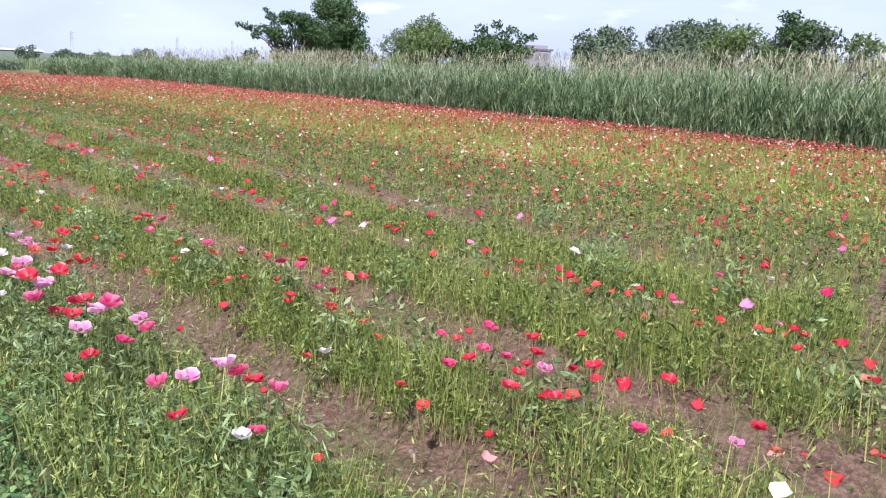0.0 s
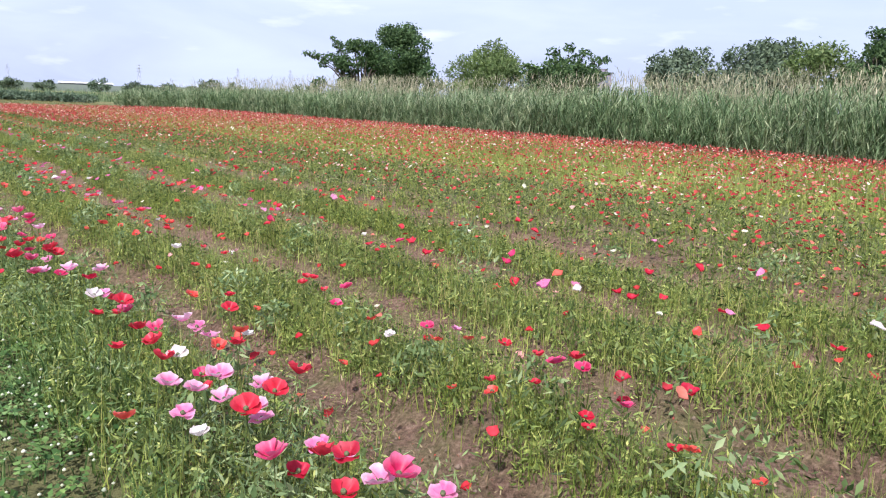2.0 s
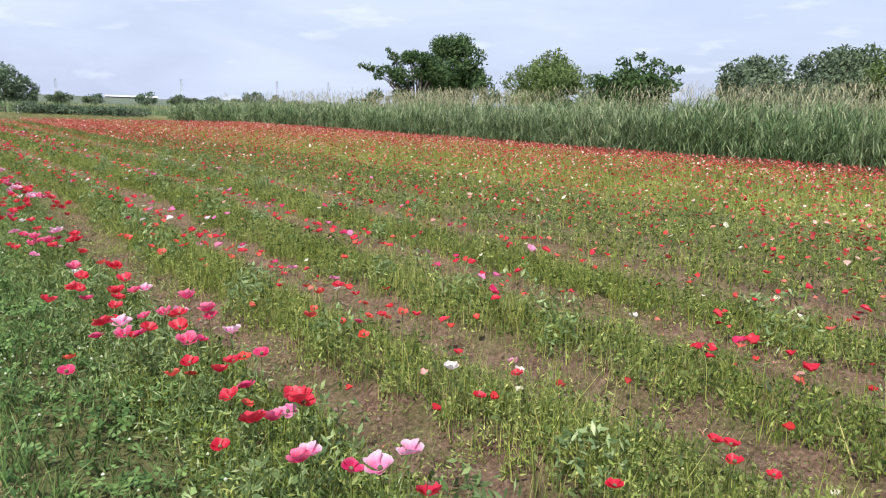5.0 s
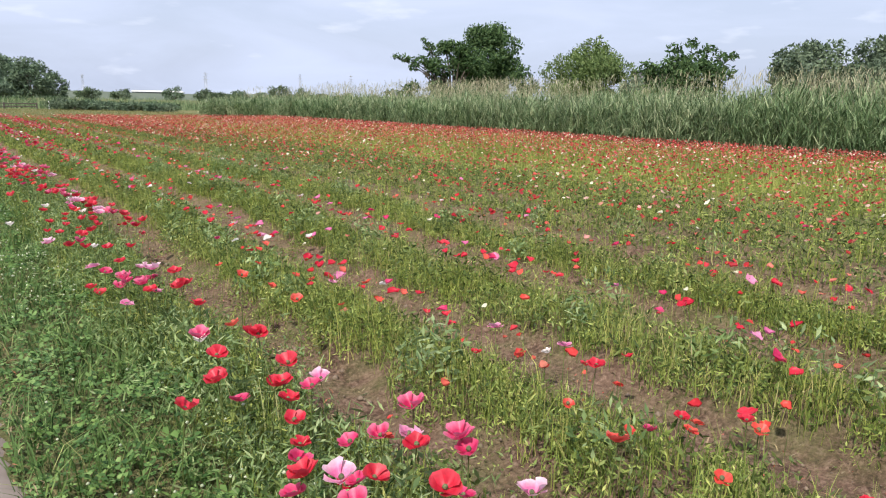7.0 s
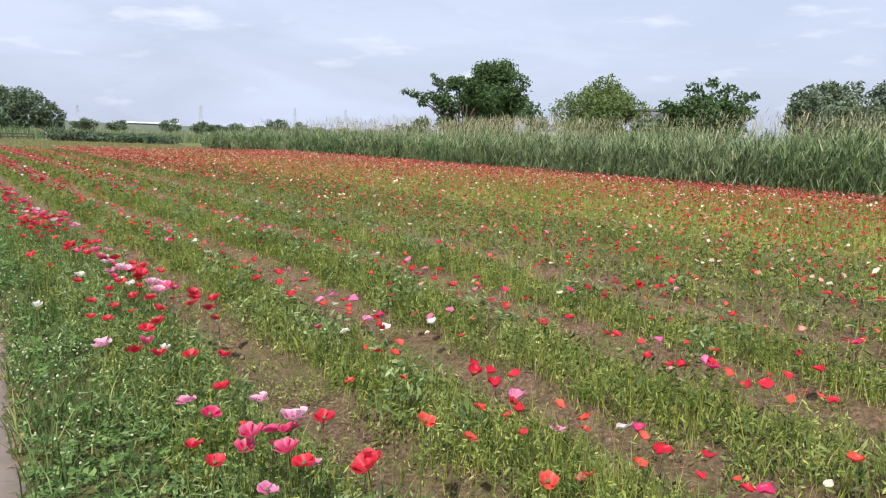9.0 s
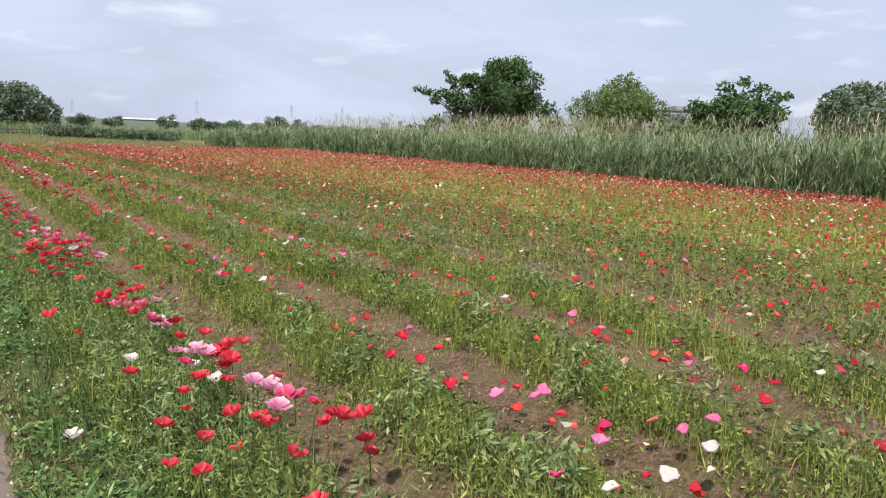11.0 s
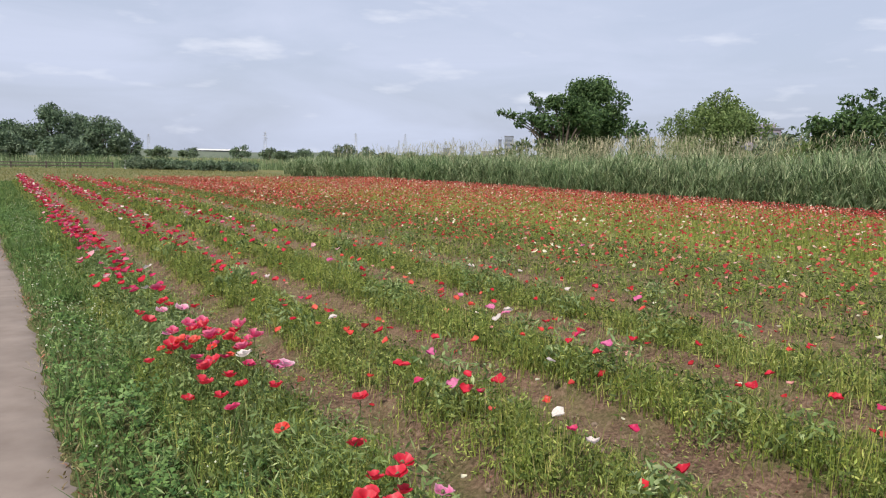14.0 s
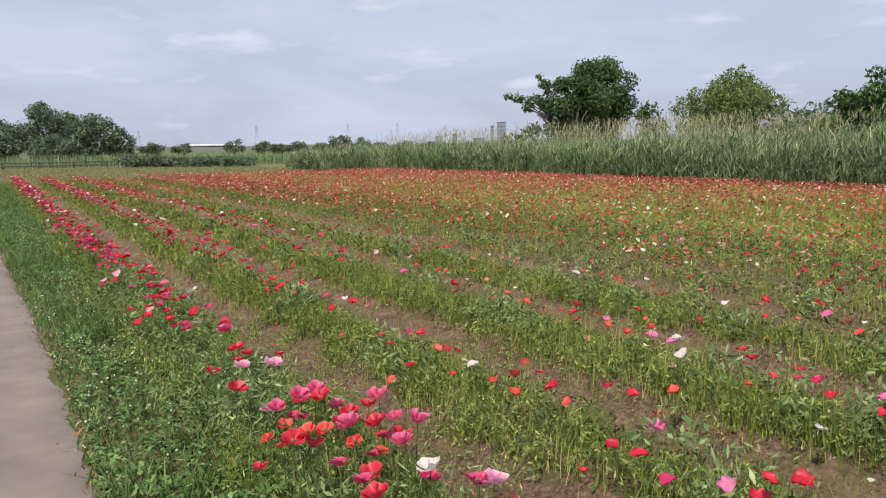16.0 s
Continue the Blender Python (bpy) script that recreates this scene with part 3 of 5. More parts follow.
    lower_leaves(68000, 5.7, 9.0, -1, 51, 0.066, 0.19, UNDER_SHADE, "green lower leaves across the middle of the field")
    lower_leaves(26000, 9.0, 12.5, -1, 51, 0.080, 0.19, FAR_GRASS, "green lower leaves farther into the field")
    lower_leaves(24000, 1.0, 5.7, 22, 51, 0.10, 0.18, UNDER_SHADE, "green lower leaves, coloured dark as shade, in the far stretch of the beds")
    # feathery grey-green weeds where the first bed meets the verge
    m = 1900
    cy = rng.uniform(-2, 22, m)
    cx = rng.normal(1.28, 0.17, m) + drift(cy)
    x = np.repeat(cx, 28) + rng.normal(0, 0.06, m * 28)
    y = np.repeat(cy, 28) + rng.normal(0, 0.06, m * 28)
    c = on_ground(x, y, 0.02)
    c[:, 2] += rng.beta(1.4, 1.6, len(x)) * np.repeat(rng.uniform(0.10, 0.38, m) * (0.5 + 0.9 * lumps(cx, cy, 0.5, 12)), 28)
    stuff("tall_weeds", leaflets(c, rng.uniform(0.022, 0.065, len(x)), rng.uniform(0.004, 0.011, len(x))), WEED, "feathery grey-green weeds along the first flower row", "weeds")
    # bushy broad-leaved weeds standing here and there in the beds
    m = 420
    cx, cy = rng.uniform(1.1, 6.0, m), rng.uniform(-1, 23, m)
    ok = edge_in(cx, cy) < -0.02
    cx, cy = cx[ok], cy[ok]
    m = len(cx)
    big = np.repeat(rng.uniform(0.6, 1.25, m), 90)
    r, w = 0.15 * big * np.sqrt(rng.random(m * 90)), rng.uniform(0, 6.283, m * 90)
    c = on_ground(np.repeat(cx, 90) + r * np.cos(w), np.repeat(cy, 90) + r * np.sin(w), 0.02)
    c[:, 2] += 0.30 * big * (1 - 14 * r * r) * rng.random(m * 90) ** 0.6
    stuff("broad_weeds", leaflets(c, rng.uniform(0.035, 0.075, m * 90), rng.uniform(0.011, 0.022, m * 90)), WEED, "bushy grey-green broad-leaved weeds among the poppies", "weeds")
    # low weeds creeping into the furrows
    n = 90000
    m = n // 20
    cx, cy = rng.uniform(1.5, 6.0, m), rng.uniform(-4, 24, m)
    ok = (furrow(cx, cy) > 0.2) & (rng.random(m) < np.clip(1.9 * lumps(cx, cy, 0.6, 21) - 0.45, 0, 1) * np.clip(1.2 - 3 * edge_in(cx, cy), 0.3, 1) * np.where(cx < 2.3, 2.4, 0.9))
    cx, cy = cx[ok], cy[ok]
    x = np.repeat(cx, 40) + rng.normal(0, 0.05, len(cx) * 40)
    y = np.repeat(cy, 40) + rng.normal(0, 0.05, len(cx) * 40)
    c = on_ground(x, y, 0.005)
    c[:, 2] += rng.uniform(0, 0.055, len(x))
    stuff("furrow_weeds", leaflets(c, rng.uniform(0.012, 0.035, len(x)), rng.uniform(0.004, 0.010, len(x))), HERB, "low green weeds creeping over bare furrows", "weeds")
    # pale buds and seed heads on their stalks
    n = 5500
    x, y = rng.uniform(1.15, 8, n), rng.uniform(0.4, 30, n)
    ok = (rng.random(n) < 1 - 0.8 * furrow(x, y)) & seen(x, y)
    x, y = x[ok], y[ok]
    n = len(x)
    h = rng.uniform(0.10, 0.28, n)
    stuff("poppy_buds", join(heads(on_ground(x, y), h, rng.uniform(0.004, 0.009, n)), spikes(on_ground(x, y), h, np.full(n, 0.003), np.full(n, 0.0))), BUD, "pale green poppy buds and seed heads on thin stalks", "buds")
    # withered stems, dropped petals and crumbs of straw on the bare furrows
    n = 30000
    x, y = rng.uniform(1.2, 6.5, n), rng.uniform(0.4, 24, n)
    ok = rng.random(n) < np.clip(furrow(x, y), 0.1, 1)
    x, y = x[ok], y[ok]
    n = len(x)
    foot = on_ground(x, y, 0.004)
    stuff("straw_litter", blades(foot, rng.uniform(0.008, 0.03, n), rng.uniform(0.003, 0.012, n), rng.uniform(0.8, 2.4, n)), LITTER, "dry straw crumbs and fallen petals on bare soil", "litter")
    n = 9000
    x, y = rng.uniform(1.2, 6.5, n), rng.uniform(0.4, 26, n)
    ok = rng.random(n) < furrow(x, y) * np.clip(1.8 * lumps(x, y, 0.5, 71) - 0.35, 0.05, 1)
    x, y = x[ok], y[ok]
    c = on_ground(x, y, 0.012)
    stuff("fallen_petals", leaflets(c, rng.uniform(0.010, 0.024, len(x)), rng.uniform(0.006, 0.014, len(x))), FALLEN, "wilted red and pink petals lying in the furrows", "petals")
    # small clods
    n = 9000
    x, y = rng.uniform(1.5, 6.2, n), rng.uniform(0.4, 22, n)
    ok = rng.random(n) < furrow(x, y)
    x, y = x[ok], y[ok]
    stuff("soil_clods", heads(on_ground(x, y, 0), np.full(len(x), 0.004), rng.uniform(0.004, 0.011, len(x)) * (1 + 1.2 * (rng.random(len(x)) < 0.12))), CLOD, "small crumbled brown clods of soil", "clods")


WEED = leafy("weed_leaf", [(0.0, (0.110, 0.170, 0.072)), (0.6, (0.235, 0.310, 0.145)), (1.0, (0.40, 0.46, 0.26))], 0.3, 1.5)
BUD = leafy("bud", [(0.0, (0.14, 0.19, 0.06)), (0.6, (0.24, 0.27, 0.10)), (1.0, (0.42, 0.38, 0.20))], 0.2, 1.0)
# lower leaves: shade at the foot of the beds is put into this darker green
UNDER_SHADE = leafy("shaded_lower_leaf", [(0.0, (0.050, 0.076, 0.026)), (0.6, (0.118, 0.156, 0.050)), (1.0, (0.24, 0.275, 0.098))], 0.22, 1.2)
FALLEN = leafy("fallen_petal", [(0.0, (0.42, 0.06, 0.055)), (0.6, (0.54, 0.14, 0.13)), (1.0, (0.60, 0.30, 0.26))], 0.2, 2.0)
CLOD = plain("soil_clod", [(0.3, (0.12, 0.084, 0.057)), (0.7, (0.25, 0.185, 0.13))], 40.0, 0.95, 0.4, 0.004)


# ---- poppies ----
def petal_mesh(name, radius, cup, seed, mat):
    """One crumpled petal, rooted at the origin and spreading along +x."""
    r = random.Random(seed)
    rows, cols, v = 5, 8, []
    ph = [r.uniform(0, 6.28) for _ in range(3)]
    for i in range(rows + 1):
        s = i / rows
        for j in range(cols + 1):
            a = (j / cols - 0.5) * 2.3 * (0.55 + 0.45 * s)
            rho = radius * s * (1 - 0.16 * (2 * j / cols - 1) ** 4 + 0.05 * math.sin(5 * a + ph[0]))
            z = radius * (cup * s ** 1.6 + 0.10 * s * s * math.sin(4 * a + ph[1]) + 0.06 * s ** 3 * math.sin(9 * a + ph[2]))
            v.append((rho * math.cos(a), rho * math.sin(a), z + 0.002))
    q = [(i * (cols + 1) + j, (i + 1) * (cols + 1) + j, (i + 1) * (cols + 1) + j + 1, i * (cols + 1) + j + 1) for i in range(rows) for j in range(cols)]
    return fast_mesh(name, v, q, [mat], smooth=True)


def poppy(colour, seed, words, size):
    """A poppy as one thing: stem, ovary and four petals, standing on the ground."""
    r = random.Random(seed)
    height, radius = (0.25, 0.34, 0.38)[size], (0.033, 0.037, 0.044)[size] * (0.82 if colour == 'orange' else 1.08 if colour == 'pink' else 0.92 if colour == 'white' else 1.0)
    top = Vector((r.uniform(-0.025, 0.025), r.uniform(-0.025, 0.025), height))
    ob = tagged(new("poppy"), words, "flower", "poppies in the near rows")
    bm = bmesh.new()
    mid = Vector((top.x * 0.3, top.y * 0.3, height * 0.55))
    rod(bm, (0, 0, -0.02), mid, 0.0022, 0.002, 5)
    rod(bm, mid, top, 0.002, 0.0017, 5)
    part("stem", bm, STEM, ob, "thin hairy green stem")
    bm = bmesh.new()
    bmesh.ops.create_uvsphere(bm, u_segments=7, v_segments=5, radius=0.008)
    bmesh.ops.translate(bm, vec=top + Vector((0, 0, 0.010)), verts=bm.verts)
    part("ovary", bm, SEED, ob, "dark green ovary with stamens")
    nod = Euler((r.uniform(-0.28, 0.28), r.uniform(-0.28, 0.28), r.uniform(0, 6.28))).to_matrix().to_4x4()
    cup = r.uniform(0.30, 0.62)
    for k in range(4):
        p = new("petal", petal_mesh("petal", radius * (1.0 if k % 2 == 0 else 0.9), cup + (0.30 if k % 2 else 0.0) + r.uniform(-0.1, 0.1), seed * 9 + k, PETALS[colour]))
        p.parent = ob
        p.matrix_basis = Matrix.Translation(top) @ nod @ pose(0, 0, 0.001 * (k % 2), 0, 0, 90 * k + r.uniform(-8, 8))
    return ob


# small groups of poppies in the sown rows: across, along the path, and a letter for the colour of each flower
ROW_A_1 = [(1.35, 1.39, "w"), (1.41, 1.45, "r"), (1.21, 1.57, "c"), (1.46, 1.62, "sr"), (1.48, 1.75, "rp"), (1.39, 1.82, "p"), (1.28, 1.85, "r"), (1.09, 2.07, "s"), (1.33, 2.27, "r"), (1.18, 2.31, "s"), (1.47, 2.37, "r"), (1.35, 2.52, "pr"), (1.22, 2.62, "s"), (1.44, 2.65, "pp"), (1.32, 2.73, "pp"), (1.3, 2.82, "ccs"), (1.18, 2.85, "r"), (1.26, 3.15, "s"), (1.27, 3.27, "pp"), (1.15, 3.29, "pw"), (1.38, 3.31, "p"), (1.31, 3.35, "p"), (1.46, 3.36, "s"), (1.38, 3.41, "pp"), (0.93, 3.41, "o"), (1.27, 3.42, "ss"), (1.21, 3.54, "p"), (1.25, 3.63, "pr"), (1.18, 3.82, "s"), (1.4, 3.82, "so"), (1.25, 3.85, "w"), (1.53, 3.92, "o"), (1.44, 3.98, "p"), (1.28, 4.01, "s"), (1.68, 4.12, "w"), (1.18, 4.18, "s"), (1.42, 4.2, "pp"), (1.34, 4.25, "r"), (1.25, 4.3, "s"), (1.34, 4.63, "r"), (1.22, 4.67, "ss")]
ROW_A_2 = [(1.21, 4.79, "w"), (1.3, 4.85, "ss"), (1.69, 4.86, "o"), (1.33, 4.99, "p"), (1.29, 5.19, "c"), (1.27, 5.32, "p"), (1.35, 5.47, "pr"), (1.21, 5.61, "rps"), (1.22, 5.89, "srs"), (0.99, 5.96, "s"), (1.33, 6.09, "s"), (1.33, 6.17, "spr"), (1.19, 6.19, "s"), (1.17, 6.39, "oo"), (1, 6.49, "o"), (1.18, 6.51, "s"), (1.29, 6.56, "s"), (1.43, 6.58, "r"), (1.11, 6.63, "s"), (1.41, 6.64, "o"), (1.15, 6.74, "r"), (1.41, 6.89, "p"), (0.72, 6.9, "r"), (1.24, 7, "s"), (0.76, 7.04, "o"), (1.44, 7.2, "r"), (1.36, 7.21, "rr"), (1.02, 7.22, "pr"), (0.97, 7.22, "s"), (1.13, 7.23, "s"), (1.27, 7.25, "s"), (1.14, 7.29, "r"), (1.07, 7.31, "s"), (0.94, 7.32, "r"), (1.32, 7.35, "p"), (1.01, 7.4, "r"), (1.39, 7.41, "r"), (1.3, 7.41, "or"), (1.2, 7.45, "r"), (1.1, 7.56, "s"), (1.06, 7.68, "s"), (1.13, 7.81, "s")]
ROW_A_3 = [(1.22, 7.83, "r"), (1.03, 7.93, "r"), (1.35, 7.94, "p"), (0.81, 7.96, "s"), (1.26, 8.06, "s"), (1, 8.07, "s"), (1.13, 8.1, "ss"), (1.12, 8.33, "ss"), (1.21, 8.47, "s"), (1.33, 8.51, "s"), (1.06, 8.57, "r"), (1.26, 8.65, "o"), (1.14, 8.66, "w"), (1.22, 9.08, "s"), (1.78, 9.12, "o"), (1.19, 9.31, "ss"), (0.98, 9.57, "p"), (1.14, 9.59, "p"), (1.7, 9.65, "oo"), (1.12, 9.65, "r"), (1.1, 9.76, "r"), (0.9, 9.82, "s"), (1.09, 9.82, "rs"), (1.29, 9.85, "s"), (1.01, 9.93, "rr"), (1.1, 9.93, "rr"), (1.24, 9.94, "rp"), (0.93, 10.02, "s"), (1.09, 10.07, "o"), (1.21, 10.24, "p"), (0.97, 10.32, "p"), (1.14, 10.44, "s"), (1.32, 10.82, "s"), (1.03, 11.04, "s"), (1.1, 11.04, "ss"), (0.93, 11.23, "rp"), (1.14, 11.26, "w"), (1.24, 11.42, "ss"), (1.22, 11.89, "s"), (1.46, 11.98, "s"), (1.6, 12.03, "ss")]
ROW_A_4 = [(1.19, 12.12, "o"), (1.33, 12.14, "s"), (1.55, 12.14, "s"), (0.97, 12.21, "ss"), (1.32, 12.3, "s"), (1.26, 12.36, "s"), (1.45, 12.37, "rp"), (1.57, 12.39, "o"), (1.39, 12.44, "p"), (0.74, 12.5, "w"), (1.12, 12.54, "o"), (1.51, 12.55, "p"), (1.71, 12.6, "r"), (1.51, 12.67, "o"), (1.2, 12.7, "s"), (1.31, 12.83, "ss"), (1.47, 12.83, "os"), (1.34, 12.96, "pw"), (1.49, 12.98, "s"), (1.27, 12.99, "r"), (1.05, 13.01, "s"), (1.27, 13.14, "p"), (1.04, 13.19, "w"), (1.67, 13.38, "s"), (1.48, 13.39, "s"), (1.33, 13.44, "s"), (1.41, 13.63, "s"), (1.41, 13.83, "p"), (1.36, 13.83, "wr"), (0.95, 13.9, "o"), (1.3, 13.9, "s"), (1.36, 14.09, "r"), (0.95, 14.15, "s"), (1.26, 14.37, "srs"), (1.2, 14.4, "s"), (1.51, 14.43, "p"), (1.41, 14.55, "ss"), (1.39, 14.89, "s"), (1.25, 15.13, "o"), (1.62, 15.34, "s"), (1.15, 15.6, "r"), (1.4, 15.68, "s")]
ROW_A_5 = [(1.18, 15.85, "ss"), (1.07, 15.89, "s"), (1.26, 15.91, "s"), (1.51, 15.95, "pr"), (1.35, 16.06, "w"), (1.16, 16.17, "r"), (1.24, 16.22, "s"), (1.42, 16.35, "r"), (1.35, 16.47, "or"), (1.41, 16.47, "rs"), (1.29, 16.5, "r"), (1.12, 16.57, "ss"), (1.23, 16.59, "o"), (1.47, 16.61, "s"), (1, 16.62, "s"), (1.44, 16.74, "sr"), (1.18, 16.76, "oo"), (1.33, 16.85, "rs"), (1.25, 16.98, "rr"), (1.35, 17.07, "rs"), (1.15, 17.09, "p"), (1.07, 17.29, "s"), (1.33, 17.55, "p"), (1.26, 17.75, "p"), (1.08, 17.75, "s"), (1.52, 17.91, "s"), (1.33, 17.95, "ss"), (1.32, 18.19, "r"), (1.4, 18.56, "r"), (1.15, 19.11, "s"), (1.34, 19.17, "s"), (1.06, 19.27, "ss"), (1.24, 19.75, "rs"), (1.35, 19.97, "ssr"), (1.51, 20.12, "w"), (1.25, 21.29, "ss"), (1.5, 22.07, "s"), (1.24, 22.08, "rr"), (1.24, 22.8, "srr"), (1.18, 23.68, "rs"), (1.16, 25.04, "rrr"), (1.09, 26.06, "rsr")]
ROW_B_1 = [(2.77, 0.39, "o"), (2.79, 0.49, "ps"), (2.57, 0.69, "o"), (2.48, 0.75, "r"), (2.8, 0.82, "s"), (2.45, 1, "o"), (2.4, 1.07, "s"), (2.66, 1.08, "s"), (2.94, 1.09, "s"), (2.76, 1.23, "c"), (2.62, 1.27, "p"), (2.44, 1.29, "s"), (2.75, 1.43, "s"), (2.44, 1.45, "sss"), (2.71, 1.5, "rss"), (2.33, 1.54, "r"), (2.19, 1.56, "oo"), (2.58, 1.65, "sr"), (2.43, 1.72, "rr"), (2.42, 2.08, "o"), (2.15, 2.1, "w"), (2.27, 2.14, "oo"), (2.08, 2.15, "o"), (2.35, 2.38, "s"), (2.66, 2.52, "c"), (2.47, 2.66, "r"), (2.32, 2.69, "s"), (2.35, 2.79, "s"), (2.62, 2.79, "c"), (2.71, 2.84, "s"), (2.52, 2.93, "r"), (2.43, 2.97, "r"), (2.6, 3, "s"), (2.19, 3.02, "o"), (2.52, 3.14, "s"), (2.64, 3.22, "s"), (2.36, 3.24, "s"), (2.19, 3.36, "o"), (2.64, 3.5, "s"), (2.3, 3.56, "o"), (2.51, 3.61, "o")]
ROW_B_2 = [(2.35, 3.67, "r"), (2.64, 3.83, "p"), (2.49, 3.85, "s"), (2.29, 3.93, "w"), (2.09, 3.94, "o"), (2.38, 4.19, "o"), (2.32, 4.32, "rr"), (1.81, 4.58, "s"), (2.43, 4.98, "s"), (2.51, 5.05, "sss"), (2.13, 5.14, "so"), (2.15, 6.01, "s"), (2.41, 6.01, "s"), (2.45, 6.05, "w"), (2.12, 6.12, "w"), (2.57, 6.22, "p"), (2.41, 6.49, "s"), (2.05, 6.74, "o"), (2.31, 6.78, "o"), (2.52, 6.95, "s"), (2.17, 6.99, "o"), (1.83, 6.99, "o"), (2.82, 7.04, "so"), (2.39, 7.07, "o"), (2.31, 7.14, "sr"), (2.18, 7.17, "o"), (2.12, 7.42, "o"), (2.27, 7.49, "s"), (2.55, 7.59, "o"), (2.79, 7.77, "s"), (2.44, 7.81, "p"), (2.63, 7.82, "s"), (2.31, 7.83, "o"), (2.32, 8, "o"), (2.32, 8.11, "p"), (2.65, 8.14, "w"), (2.23, 8.15, "s"), (2.45, 8.8, "r"), (2.55, 8.86, "s"), (2.58, 8.93, "s"), (2.55, 8.97, "ss")]
ROW_B_3 = [(2.46, 9, "s"), (2.67, 9.05, "o"), (2.31, 9.17, "o"), (2.08, 9.25, "o"), (2.45, 9.32, "r"), (2.43, 9.38, "w"), (2.11, 9.45, "p"), (2.38, 9.53, "s"), (2.48, 9.66, "o"), (2.13, 9.77, "o"), (2.13, 9.89, "o"), (2.32, 9.94, "s"), (2.34, 10.05, "ss"), (2.55, 10.16, "p"), (2.63, 10.28, "s"), (2.5, 10.5, "ss"), (1.81, 10.51, "o"), (2.23, 10.6, "oo"), (2.23, 10.77, "o"), (2.15, 10.9, "s"), (2.45, 11.25, "w"), (2.17, 11.33, "w"), (2.9, 11.4, "w"), (2.1, 11.49, "r"), (2.57, 11.72, "p"), (2.42, 11.75, "o"), (2.77, 11.83, "r"), (2.72, 11.84, "s"), (2.53, 11.89, "s"), (2.45, 11.95, "p"), (2.63, 12.05, "o"), (2.44, 12.09, "o"), (2.74, 12.22, "p"), (2.57, 12.33, "p"), (2.81, 12.49, "s"), (2.37, 12.5, "s"), (2.72, 12.74, "s"), (2.4, 12.9, "ss"), (2.81, 13.18, "s"), (2.61, 13.31, "s"), (2.45, 13.5, "o")]
ROW_B_4 = [(2.78, 13.51, "p"), (2.33, 13.63, "o"), (2.53, 13.78, "o"), (2.67, 13.78, "s"), (2.46, 14.24, "s"), (2.54, 14.73, "rr"), (2.41, 14.83, "ww"), (2.6, 15.26, "o"), (2.57, 15.57, "s"), (2.37, 15.57, "rs"), (2.35, 15.63, "s"), (2.39, 15.76, "p"), (2.29, 16.06, "sr"), (2.49, 16.16, "p"), (2.06, 16.18, "o"), (2.3, 16.22, "s"), (2.83, 16.5, "ss"), (2.67, 16.61, "s"), (2.37, 16.71, "so"), (2.26, 16.79, "o"), (2.38, 17.16, "o"), (2.3, 17.23, "w"), (2.25, 17.3, "o"), (2.77, 17.31, "s"), (2.18, 17.66, "s"), (2.05, 17.66, "o"), (2.48, 17.88, "s"), (2.43, 18, "rs"), (2.27, 18.17, "ss"), (2.1, 18.46, "o"), (2.42, 19.12, "ws"), (2.6, 19.27, "s"), (2.45, 19.51, "rr"), (2.29, 20.08, "rs"), (2.29, 20.42, "sss"), (2.3, 20.8, "sr"), (2.41, 21.37, "s"), (2.37, 22.43, "rs"), (2.2, 22.84, "o"), (2.26, 24.59, "ro"), (2.24, 25.81, "rr")]
ROW_C_1 = [(3.82, 0.63, "ss"), (4.03, 0.77, "s"), (3.89, 0.92, "o"), (2.95, 1.25, "s"), (3.88, 1.26, "s"), (4.17, 1.28, "o"), (3.3, 1.38, "s"), (3.22, 1.52, "s"), (3.84, 1.62, "o"), (3.88, 1.88, "oo"), (3.78, 2.01, "s"), (4.09, 2.1, "ss"), (4.15, 2.33, "s"), (4, 2.44, "sss"), (3.92, 2.5, "o"), (4.09, 3, "s"), (3.76, 3.17, "o"), (4.19, 3.19, "p"), (3.81, 3.6, "s"), (3.81, 3.88, "ws"), (3.56, 4.05, "p"), (3.96, 4.15, "p"), (3.55, 4.4, "o"), (3.66, 4.41, "s"), (4.17, 5.02, "rr"), (3.64, 5.28, "s"), (3.69, 5.59, "sr"), (4, 5.61, "s"), (3.54, 5.66, "ss"), (3.49, 5.78, "s"), (3.91, 6.59, "w"), (3.05, 7.08, "o"), (3.5, 7.09, "o"), (3.41, 7.24, "o"), (3.37, 7.36, "rs"), (3.72, 7.47, "s"), (3.62, 7.5, "p"), (3.37, 7.5, "p")]
